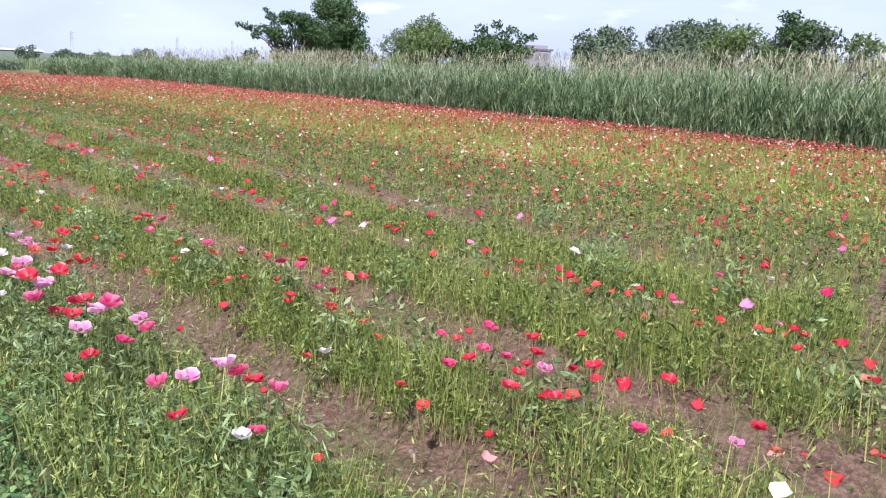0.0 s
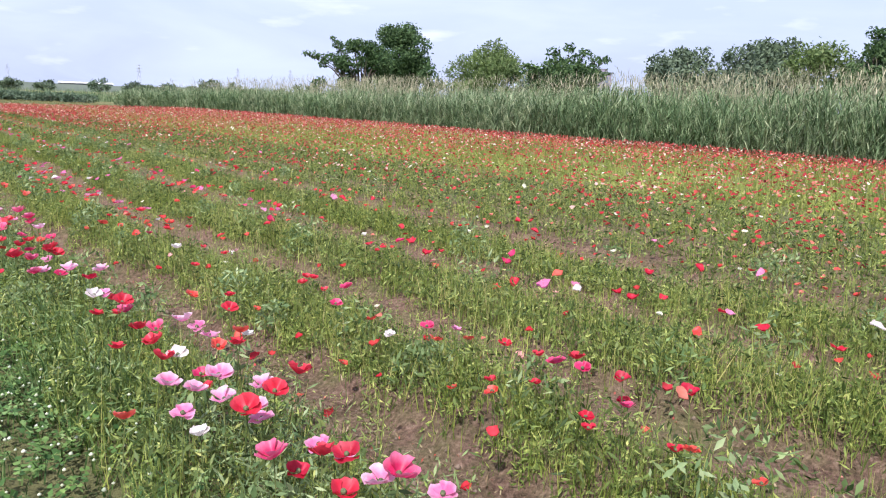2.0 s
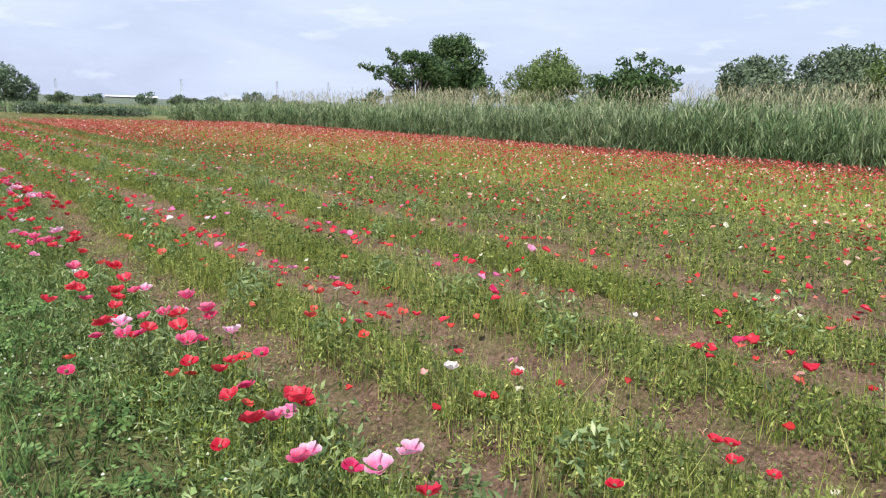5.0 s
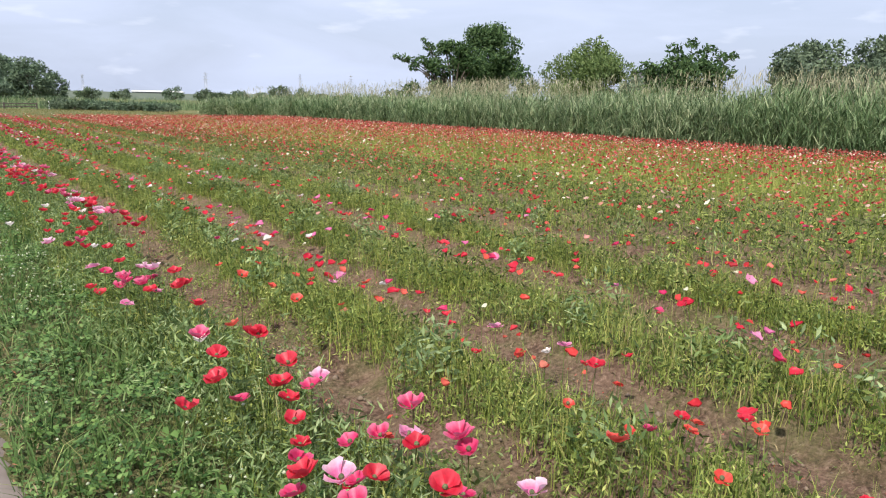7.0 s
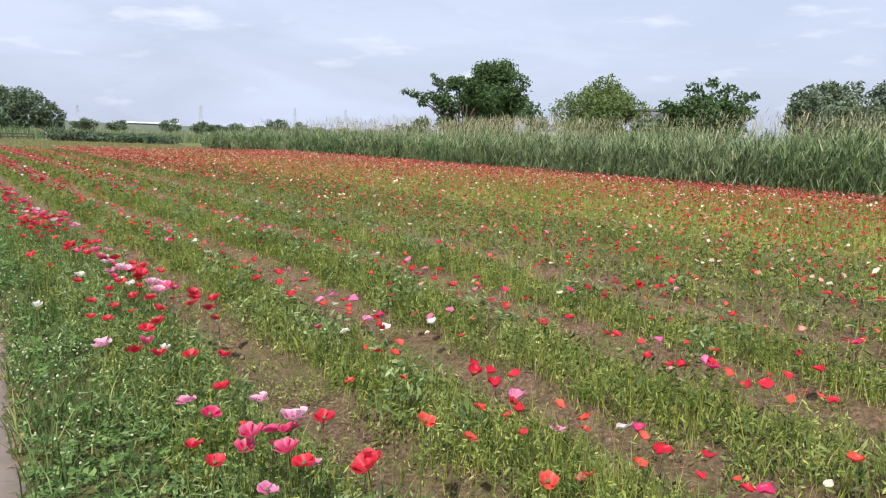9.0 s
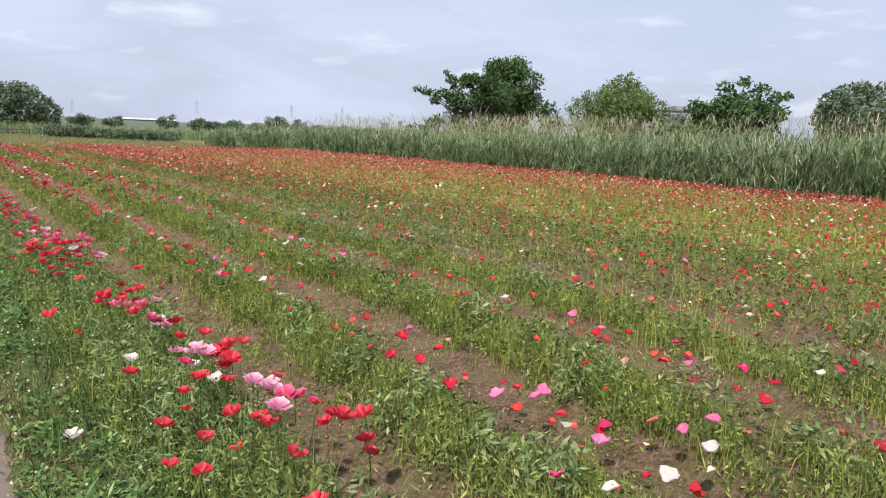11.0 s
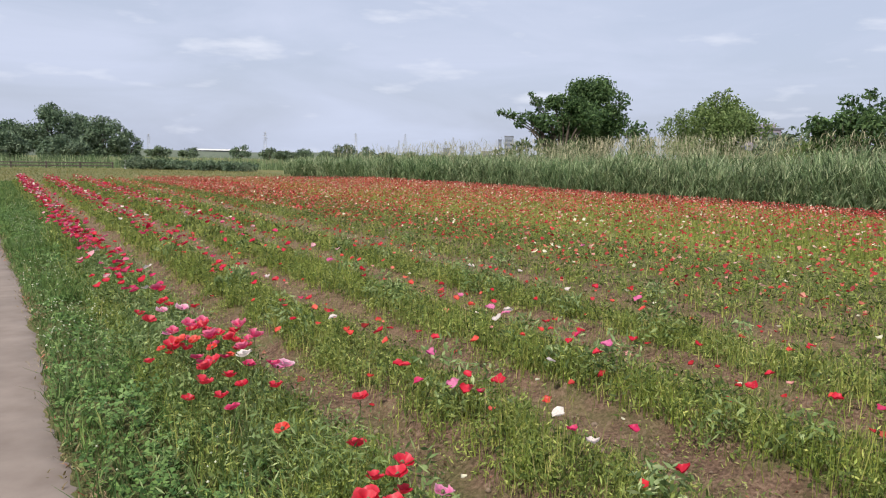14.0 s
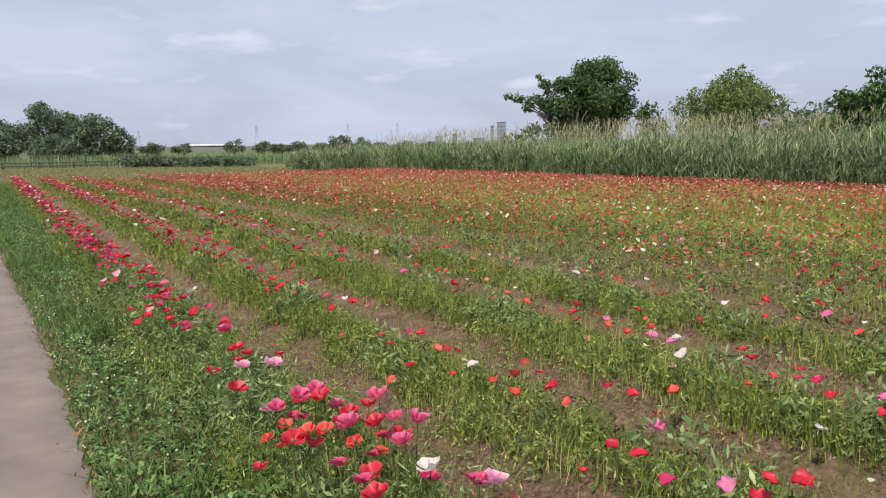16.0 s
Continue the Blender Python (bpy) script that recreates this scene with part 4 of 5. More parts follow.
ROW_C_2 = [(3.6, 7.65, "s"), (3.71, 8.1, "s"), (3.5, 8.12, "r"), (3.96, 8.28, "s"), (3.9, 8.48, "r"), (3.04, 8.73, "o"), (3.87, 8.76, "p"), (3.79, 9.18, "s"), (3.44, 9.23, "o"), (3.63, 9.28, "so"), (3.78, 9.34, "s"), (3.48, 9.39, "s"), (3.34, 9.5, "o"), (3.73, 9.63, "s"), (3.63, 9.81, "r"), (3.45, 9.82, "ss"), (3.38, 9.88, "s"), (3.72, 9.91, "p"), (3.33, 9.98, "s"), (3.65, 10.18, "p"), (3.73, 10.64, "ss"), (3.54, 10.72, "s"), (3.52, 11.01, "c"), (3.52, 11.17, "o"), (3.13, 11.58, "p"), (3.04, 11.63, "p"), (3.78, 11.68, "s"), (3.76, 11.79, "s"), (4.11, 11.81, "s"), (3.53, 11.9, "s"), (3.97, 11.95, "r"), (3.91, 12.23, "p"), (3.63, 12.23, "s"), (3.14, 12.25, "s"), (4.05, 12.26, "r"), (3.86, 12.41, "o"), (4.12, 12.47, "r"), (3.75, 12.57, "s")]
ROW_C_3 = [(3.54, 12.63, "r"), (3.23, 12.81, "o"), (3.97, 12.92, "s"), (3.83, 12.96, "pp"), (3.94, 13.11, "r"), (3.94, 13.37, "s"), (3.98, 13.92, "w"), (3.68, 14.25, "os"), (3.85, 14.42, "sor"), (3.77, 14.94, "s"), (4.1, 14.98, "s"), (3.42, 15.73, "s"), (3.58, 15.79, "p"), (3.19, 15.89, "w"), (3.4, 15.96, "s"), (3.98, 15.98, "s"), (3.69, 16.21, "r"), (3.43, 16.26, "o"), (3.27, 16.29, "o"), (3.98, 16.46, "s"), (3.77, 16.62, "s"), (3.11, 16.63, "o"), (3.5, 16.89, "w"), (4.15, 16.98, "s"), (3.86, 17.28, "p"), (3.79, 17.29, "pw"), (3.53, 17.32, "oo"), (3.84, 17.45, "s"), (3.64, 17.61, "p"), (3.61, 17.91, "s"), (3.69, 18.08, "oso"), (3.6, 18.38, "o"), (3.38, 18.52, "o"), (3.52, 19.26, "ss"), (3.5, 20.14, "p"), (3.69, 20.23, "o"), (3.66, 21.4, "os"), (3.42, 21.73, "o")]
ROW_D_1 = [(4.79, 0.92, "r"), (4.44, 0.95, "s"), (4.28, 1.02, "os"), (4.36, 1.13, "pp"), (4.33, 1.49, "rr"), (4.64, 1.51, "r"), (6.88, 1.54, "p"), (4.28, 1.62, "p"), (5.63, 1.69, "s"), (4.24, 1.84, "s"), (7.81, 1.91, "rr"), (5.31, 2.6, "r"), (4.7, 2.62, "w"), (4.29, 3.33, "s"), (5.14, 3.56, "p"), (4.2, 3.68, "s"), (4.98, 3.92, "s"), (4.5, 4.03, "s"), (6.64, 4.56, "s"), (5.83, 4.95, "p"), (5.27, 5.78, "s"), (5.61, 6.32, "s"), (4.89, 7.63, "s"), (4.75, 7.72, "s"), (4.66, 8.11, "s"), (4.66, 8.32, "p"), (4.69, 8.57, "s"), (6.92, 9.17, "r"), (4.26, 9.51, "s")]
ROW_D_2 = [(4.73, 9.54, "r"), (4.94, 9.71, "s"), (4.81, 10.44, "s"), (6.53, 10.6, "ss"), (5.27, 11.2, "p"), (5.44, 11.53, "ss"), (4.4, 11.58, "r"), (5.17, 12.59, "w"), (5.82, 12.69, "s"), (6.86, 13.29, "o"), (6.97, 13.79, "s"), (5, 13.87, "oo"), (4.76, 13.98, "s"), (4.41, 14.07, "o"), (6.62, 14.23, "p"), (6.44, 14.62, "s"), (4.71, 15.14, "os"), (4.62, 16.52, "o"), (5.08, 17, "p"), (4.8, 17.06, "o"), (4.93, 17.31, "s"), (4.82, 17.62, "w"), (6.62, 18.13, "s"), (4.89, 18.42, "w"), (4.88, 19.02, "s"), (4.78, 19.2, "w"), (7.23, 20.08, "p"), (4.83, 21.51, "s"), (4.49, 21.74, "so")]
COLOURS = {'s': 'scarlet', 'c': 'crimson', 'o': 'orange', 'r': 'rose', 'p': 'pink', 'w': 'white'}


def cups(foot, height, size, sides=5):
    """Far flowers: shallow ruffled bowls, each one connected shape."""
    n = len(foot)
    c = foot + np.c_[rng.normal(0, 0.02, (n, 2)), height]
    tilt = rng.normal(0, 0.24, (n, 2)) + np.array([0.10, 0.05])
    vs = [np.c_[np.zeros((n, 2)), np.full(n, -0.25)]]
    for rad, up in ((0.66, 0.02), (1.0, 0.46)):
        for k in range(sides):
            a = 2 * math.pi * (k + 0.5 * (rad < 1)) / sides
            rr = rad * rng.uniform(0.8, 1.15, n)
            vs.append(np.stack([rr * math.cos(a), rr * math.sin(a), up + rng.normal(0, 0.16, n) * rad], 1))
    o = np.stack(vs, 1)
    o[..., 2] += o[..., 0] * tilt[:, :1] + o[..., 1] * tilt[:, 1:]
    v = (c[:, None] + o * size[:, None, None]).reshape(-1, 3)
    s = sides
    t = [[0, 1 + k, 1 + (k + 1) % s] for k in range(s)]
    for k in range(s):
        t += [[1 + k, 1 + s + k, 1 + s + (k + 1) % s], [1 + k, 1 + s + (k + 1) % s, 1 + (k + 1) % s]]
    return v, stacked(1 + 2 * s, np.array(t), n)


def saucers(foot, height, size):
    """Small far flowers: a shallow five-sided bowl each."""
    n = len(foot)
    c = foot + np.c_[rng.normal(0, 0.02, (n, 2)), height]
    tilt = rng.normal(0, 0.35, (n, 2)) + np.array([0.12, 0.06])
    vs = [np.c_[np.zeros((n, 2)), np.full(n, -0.2)]]
    for k in range(5):
        a = 2 * math.pi * k / 5
        rr = rng.uniform(0.75, 1.2, n)
        vs.append(np.stack([rr * math.cos(a), rr * math.sin(a), 0.3 + rng.normal(0, 0.22, n)], 1))
    o = np.stack(vs, 1)
    o[..., 2] += o[..., 0] * tilt[:, :1] + o[..., 1] * tilt[:, 1:]
    v = (c[:, None] + o * size[:, None, None]).reshape(-1, 3)
    return v, stacked(6, np.array([[0, 1 + k, 1 + (k + 1) % 5] for k in range(5)]), n)


def bowls(foot, height, size, sides=12):
    """Nearer loose flowers: lobed, ruffled bowls of three rings."""
    n = len(foot)
    c = foot + np.c_[rng.normal(0, 0.02, (n, 2)), height]
    tilt, lobe = rng.normal(0, 0.20, (n, 2)) + np.array([0.18, 0.10]), rng.uniform(0, 6.28, n)
    open_up = rng.uniform(0.6, 1.4, n)
    vs = [np.c_[np.zeros((n, 2)), np.full(n, -0.05)]]
    for rad, up in ((0.48, 0.02), (0.88, 0.10), (1.0, 0.36)):
        for k in range(sides):
            a = 2 * math.pi * k / sides
            rr = rad * (1 + 0.12 * rad * np.cos(4 * a + lobe) + 0.07 * rng.normal(0, 1, n))
            z = up * open_up + rad * rad * (0.20 * np.cos(2 * a + 3 * lobe) + 0.10 * np.cos(5 * a + lobe + 1.4) + 0.08 * rng.normal(0, 1, n))
            vs.append(np.stack([rr * math.cos(a), rr * math.sin(a), z], 1))
    o = np.stack(vs, 1)
    o[..., 2] += o[..., 0] * tilt[:, :1] + o[..., 1] * tilt[:, 1:]
    v = (c[:, None] + o * size[:, None, None]).reshape(-1, 3)
    s = sides
    t = [[0, 1 + k, 1 + (k + 1) % s] for k in range(s)]
    for ring in range(2):
        b = 1 + ring * s
        for k in range(s):
            t += [[b + k, b + s + k, b + s + (k + 1) % s], [b + k, b + s + (k + 1) % s, b + (k + 1) % s]]
    return v, stacked(1 + 3 * s, np.array(t), n)


def build_poppies():
    words = {
        "scarlet": "scarlet poppy with four crumpled petals on a thin stem", "crimson": "deep crimson poppy with crumpled petals in a flower row",
        "orange": "orange-red poppy with a shallow open cup", "rose": "rose-red poppy with ruffled petals in a flower row",
        "pink": "pale pink poppy with wide ruffled petals", "white": "white poppy with thin papery petals"}
    kinds = {c: [poppy(c, 11 * i + j, words[c], j) for j in range(3)] for i, c in enumerate(words)}
    r = random.Random(5)
    spots, used = [], {}
    for x0, y0, letters in ROW_A_1 + ROW_A_2 + ROW_A_3 + ROW_A_4 + ROW_A_5 + ROW_B_1 + ROW_B_2 + ROW_B_3 + ROW_B_4 + ROW_C_1 + ROW_C_2 + ROW_C_3 + ROW_D_1 + ROW_D_2:
        wide = 0.0 if len(letters) == 1 else 0.065 if x0 < 1.8 else 0.075
        for c in letters * (2 if x0 < 1.8 and y0 > 11.5 and len(letters) > 1 else 1):
            spots.append((x0 + r.gauss(0, wide), y0 + r.gauss(0, wide * 1.5), COLOURS[c]))
    near = sorted(spots, key=lambda s: min(s[0], 2.2) + max(0.0, s[0] - 2.75) * 2 + 0.03 * s[1] + max(0.0, s[1] - 18.0) * 2)
    for x, y, colour in near[:390]:
        k = r.choice((1, 2)) if x < 1.85 else r.choice((0, 0, 1))
        z = float(ground_z(x, y))
        size = r.uniform(0.86, 1.10) if x < 1.85 else r.uniform(0.80, 1.05)
        turned = pose(x, y, z, r.uniform(-3, 3), r.uniform(-3, 3), r.uniform(0, 360))
        src = kinds[colour][k]
        if not used.get((colour, k)):
            src.matrix_basis = turned
            used[(colour, k)] = True
        else:
            copy_thing(src, turned @ Matrix.Diagonal((size, size, size, 1)))
    for c in kinds:
        for k in range(3):
            if not used.get((c, k)):
                for o in (*kinds[c][k].children, kinds[c][k]):
                    bpy.data.objects.remove(o)
    stems = []
    for colour in words:
        at = np.array([(x, y) for x, y, c in near[390:] if c == colour])
        x, y = at[:, 0], at[:, 1]
        h = np.where(x < 1.85, rng.uniform(0.31, 0.42, len(x)), rng.uniform(0.21, 0.31, len(x)))
        size = rng.uniform(0.023, 0.037, len(x)) * (0.8 if colour == "orange" else 1.1 if colour in ("pink", "white") else 1.0)
        stuff("poppy_row_flowers", bowls(on_ground(x, y), h, size), LOOSE_PETALS[colour], words[colour].split(" poppy")[0] + " poppies standing in the sown rows", "flowers")
        stems.append(spikes(on_ground(x, y), h, np.full(len(x), 0.004), np.full(len(x), 0.02)))

    # the run of the rows beyond the nearest stretch, and stray flowers through the beds
    groups = []
    for x0, y0, y1, n, sx in ((1.25, -5, 0.6, 70, 0.12), (2.3, -5, 0, 30, 0.15), (3.5, -5, 0.2, 26, 0.2), (1.27, 18.5, 26, 70, 0.09), (1.26, 20.5, 50.5, 600, 0.10), (2.3, 21, 50, 330, 0.12), (3.5, 20, 50, 260, 0.2)):
        groups.append(np.stack([x0 + rng.normal(0, sx, n), y0 + (y1 - y0) * rng.random(n) ** 0.8], 1))
    hot = np.concatenate(groups)
    x, y = hot[:, 0], hot[:, 1]
    h = rng.uniform(0.26, 0.42, len(x))
    close = y < 24
    size = rng.uniform(0.026, 0.041, len(x))
    stuff("poppy_row_flowers", join(bowls(on_ground(x[close], y[close]), h[close], size[close]), cups(on_ground(x[~close], y[~close]), h[~close], size[~close], 7)), HOT_FLOWERS, "red, rose and pink poppies crowding the flower rows", "flowers")
    stems.append(spikes(on_ground(x, y), h, np.full(len(x), 0.004), np.full(len(x), 0.02)))

    n = 12500
    x, y = rng.uniform(1.6, 10, n), rng.uniform(-5, 51, n)
    f = np.clip(edge_in(x + 0.42, y) / 0.12 + 0.5, 0, 1)
    clump = 2.4 * lumps(x, y, 0.7, 31) - 1.2 + 0.3 * ((y > 25) & (x > 6))
    ok = (rng.random(n) < np.clip(np.where(x < 7.4, (0.05 + 0.5 * f + 0.30 * clump * (0.3 + f)) * np.where((x < 4.3) & (y < 19) & (y > 0.4), 0.45, 1.0), 0.22 + 0.45 * clump), 0.02, 1))
    x, y = x[ok], y[ok]
    h = rng.uniform(0.14, 0.38, len(x))
    close = (y < 20) & (x < 5)
    size = rng.uniform(0.011, 0.023, len(x)) * (1 + 0.35 * (rng.random(len(x)) < 0.35))
    stuff("stray_poppies", join(bowls(on_ground(x[close], y[close]), h[close], size[close]), cups(on_ground(x[~close], y[~close]), h[~close], size[~close], 6)), FLOWERS, "scattered small red, orange and cream poppies among the beds", "flowers")
    stems.append(spikes(on_ground(x, y), h, np.full(len(x), 0.0035), np.full(len(x), 0.02)))
    stuff("poppy_stems", join(*stems), STEM, "thin green stems under the poppies", "stems")

    n = 70000
    x, y = rng.uniform(6.2, REED_X + 0.2, n), rng.uniform(-1, 51.5, n)
    dense = 0.24 + 0.44 * np.clip((x - 8.5) / 8, 0, 1) ** 1.3 + 0.4 * np.clip((x - reed_front(y) + 3.2) / 2.2, 0, 1) + np.clip((y - 22) / 18, 0, 1) * 0.40
    dense *= 0.45 + 0.75 * lumps(x, y, 1.6, 61) + 0.45 * lumps(x, y, 0.5, 62)
    ok = (rng.random(n) < np.clip(dense, 0.03, 1)) & (y > 0.2 * x - 1.0)
    x, y = x[ok], y[ok]
    stuff("field_poppies", saucers(on_ground(x, y), rng.uniform(0.15, 0.33, len(x)), rng.uniform(0.016, 0.034, len(x))), FIELD_FLOWERS, "thick carpet of red and orange poppies before the reeds", "flowers")
    n = 9000
    x, y = rng.uniform(1.6, 9, n), rng.uniform(25, 51.5, n)
    ok = rng.random(n) < np.clip((y - 24) / 16, 0, 1) * np.where(x > 6.5, 1.0, 0.05 + 0.55 * furrow(x + 0.4, y))
    x, y = x[ok], y[ok]
    stuff("field_poppies", saucers(on_ground(x, y), rng.uniform(0.18, 0.34, len(x)), rng.uniform(0.020, 0.036, len(x))), FIELD_FLOWERS, "red poppies filling the far end of the field", "flowers")


# ---- reeds ----
def reed_front(y):
    return REED_X - 0.11 * np.clip(y - 38, 0, 30) + 0.25 * np.sin(0.5 * y) + 0.15 * np.sin(1.3 * y + 1)


def build_reeds():
    def stalks(n, d0, d1, y0, y1):
        y = rng.uniform(y0, y1, n)
        x = reed_front(y) + d0 + (d1 - d0) * rng.random(n)
        return x, y

    def leaves(x, y, h, count, length, width):
        k = len(x)
        pieces = [spikes(np.stack([x, y, np.zeros(k)], 1), h, np.full(k, 0.012), np.full(k, 0.03))]
        for i in range(count):
            lift = h * rng.uniform(0.12, 0.93, k)
            foot = np.stack([x, y, lift], 1)
            pieces.append(blades(foot, length * rng.uniform(0.7, 1.2, k), width * rng.uniform(0.7, 1.3, k), rng.uniform(0.15, 1.5, k), 0.9))
        return join(*pieces)

    rise = lambda y: 1.60 + 0.22 * np.clip((24 - y) / 10, 0, 1) - 0.012 * np.clip(y - 24, 0, 40) + 0.10 * np.sin(0.8 * y) + 0.06 * np.sin(2.3 * y + 1)
    x, y = stalks(6600, 0, 1.8, 3, 64)
    stuff("reeds", leaves(x, y, rise(y) * rng.uniform(0.62, 1.08, len(x)) * (0.86 + 0.28 * lumps(x, y, 1.1, 41)), 10, 0.47, 0.026), REED, "tall grey-green reeds standing in a dense wall beside the field", "reeds")
    x, y = stalks(5200, 1.8, 6.5, 2, 64)
    stuff("reeds", leaves(x, y, (rise(y) + 0.22) * rng.uniform(0.85, 1.12, len(x)) * (0.9 + 0.2 * lumps(x, y, 1.3, 42)), 6, 0.46, 0.026), REED, "tall green reeds in the depth of the reed bed", "reeds")
    # last year's pale stalks standing above the green
    x, y = stalks(10500, 0.4, 7.0, 3, 60)
    band = 0.55 + 0.55 * np.sin(0.30 * y + 0.4) * np.sin(0.11 * y + 1.2)
    ok = rng.random(len(x)) < np.clip(band + 0.5 * np.clip((24 - y) / 10, 0, 1), 0.25, 1)
    x, y = x[ok], y[ok]
    h = (2.30 + 0.22 * np.clip((22 - y) / 10, 0, 1) - 0.018 * np.clip(y - 40, 0, 30)) * rng.uniform(0.76, 1.16, len(x)) * np.clip(0.70 + 0.16 * (x - reed_front(y)), 0.70, 1)
    n = len(x)
    stem = spikes(np.stack([x, y, np.zeros(n)], 1), h, rng.uniform(0.008, 0.014, n), np.full(n, 0.05))
    foot = np.stack([x, y, h * 0.92], 1)
    plume = [blades(foot + rng.normal(0, 0.02, (n, 3)), rng.uniform(0.16, 0.34, n), rng.uniform(0.012, 0.028, n), rng.uniform(0.2, 0.9, n)) for _ in range(1)]
    stuff("dry_reeds", join(stem, *plume), DRY_REED, "pale straw-coloured old reed stalks rising above the green", "reeds")


# ---- trees and bushes ----
RIGHT, DEEP = Vector((0.85, -0.53, 0)), Vector((0.53, 0.85, 0))


def leaf_cloud(clumps, per, leaf, droop=0.0, seed=1):
    g = np.random.default_rng(seed)
    vs = []
    for c, r, squash in clumps:
        k = max(12, int(0.72 * per * r * r))
        d = g.normal(0, 1, (k, 3))
        d /= np.linalg.norm(d, axis=1)[:, None]
        rad = r * g.uniform(0.25, 1.0, k) ** 0.5 * (1 + 0.12 * g.normal(0, 1, k))
        p = np.array(c) + d * rad[:, None] * np.array([1, 1, squash])
        a = g.normal(0, 1, (k, 3))
        a[:, 2] -= droop
        a /= np.linalg.norm(a, axis=1)[:, None]
        b = np.cross(a, g.normal(0, 1, (k, 3)))
        b /= np.linalg.norm(b, axis=1)[:, None] + 1e-6
        s = leaf * g.uniform(0.6, 1.35, k)[:, None]
        vs.append(np.stack([p - a * s, p + b * s * 0.42, p + a * s, p - b * s * 0.42], 1))
    v = np.concatenate(vs)
    return v.reshape(-1, 3), stacked(4, np.array([[0, 1, 2], [0, 2, 3]]), len(v))


def tree(name, words, x, y, top, wide, mat, seed, low=0.3, n=26, leaf=0.12, per=420, droop=0.0, arms=(), clump=0.30, core=True):
    """A trunk with limbs that reach into every clump of the crown. arms: extra clumps (right, deep, up, radius)."""
    r = random.Random(seed)
    ob = tagged(new(name), words, "tree" if top > 3.2 else "bush")
    ob.location = (x, y, 0)
    leaf = leaf * 1.3
    mid, tall = top * (1 + low) / 2, top * (1 - low) / 2
    clumps = []
    for _ in range(n):
        u, w = r.uniform(-1, 1), r.uniform(0, 6.283)
        s = math.sqrt(1 - u * u) * r.uniform(0.55, 0.9)
        q = clump * wide / 2 * r.uniform(0.7, 1.35)
        c = RIGHT * (s * math.cos(w) * wide / 2) + DEEP * (s * math.sin(w) * wide / 2) + Vector((0, 0, mid + u * (tall - q * 0.7) * r.uniform(0.75, 1.0)))
        clumps.append((c, q, 0.8))
    if core:
        clumps.append((Vector((0, 0, mid)), wide * 0.30, tall / (wide * 0.42)))
    for a, d, h, q in arms:
        clumps.append((RIGHT * a + DEEP * d + Vector((0, 0, h)), q, 0.7))
    bm = bmesh.new()
    fork = Vector((0, 0, top * max(low, 0.15) * 0.8))
    thick = 0.018 * top + 0.03
    rod(bm, (0, 0, -0.1), fork, thick * 1.3, thick, 8)
    for c, q, _ in clumps[: 14] + clumps[n:]:
        elbow = fork.lerp(c, 0.5) + Vector((r.uniform(-0.2, 0.2), r.uniform(-0.2, 0.2), 0.12 * top))
        rod(bm, fork, elbow, thick * 0.55, thick * 0.35, 6)
        rod(bm, elbow, c, thick * 0.35, thick * 0.12, 5)
    part("trunk", bm, BARK, ob, "dark branching trunk")
    crown = new("crown", fast_mesh("crown", *leaf_cloud(clumps, per, leaf, droop, seed), [mat]))
    crown.parent = ob
    tagged(crown, "leafy uneven crown")
    return ob


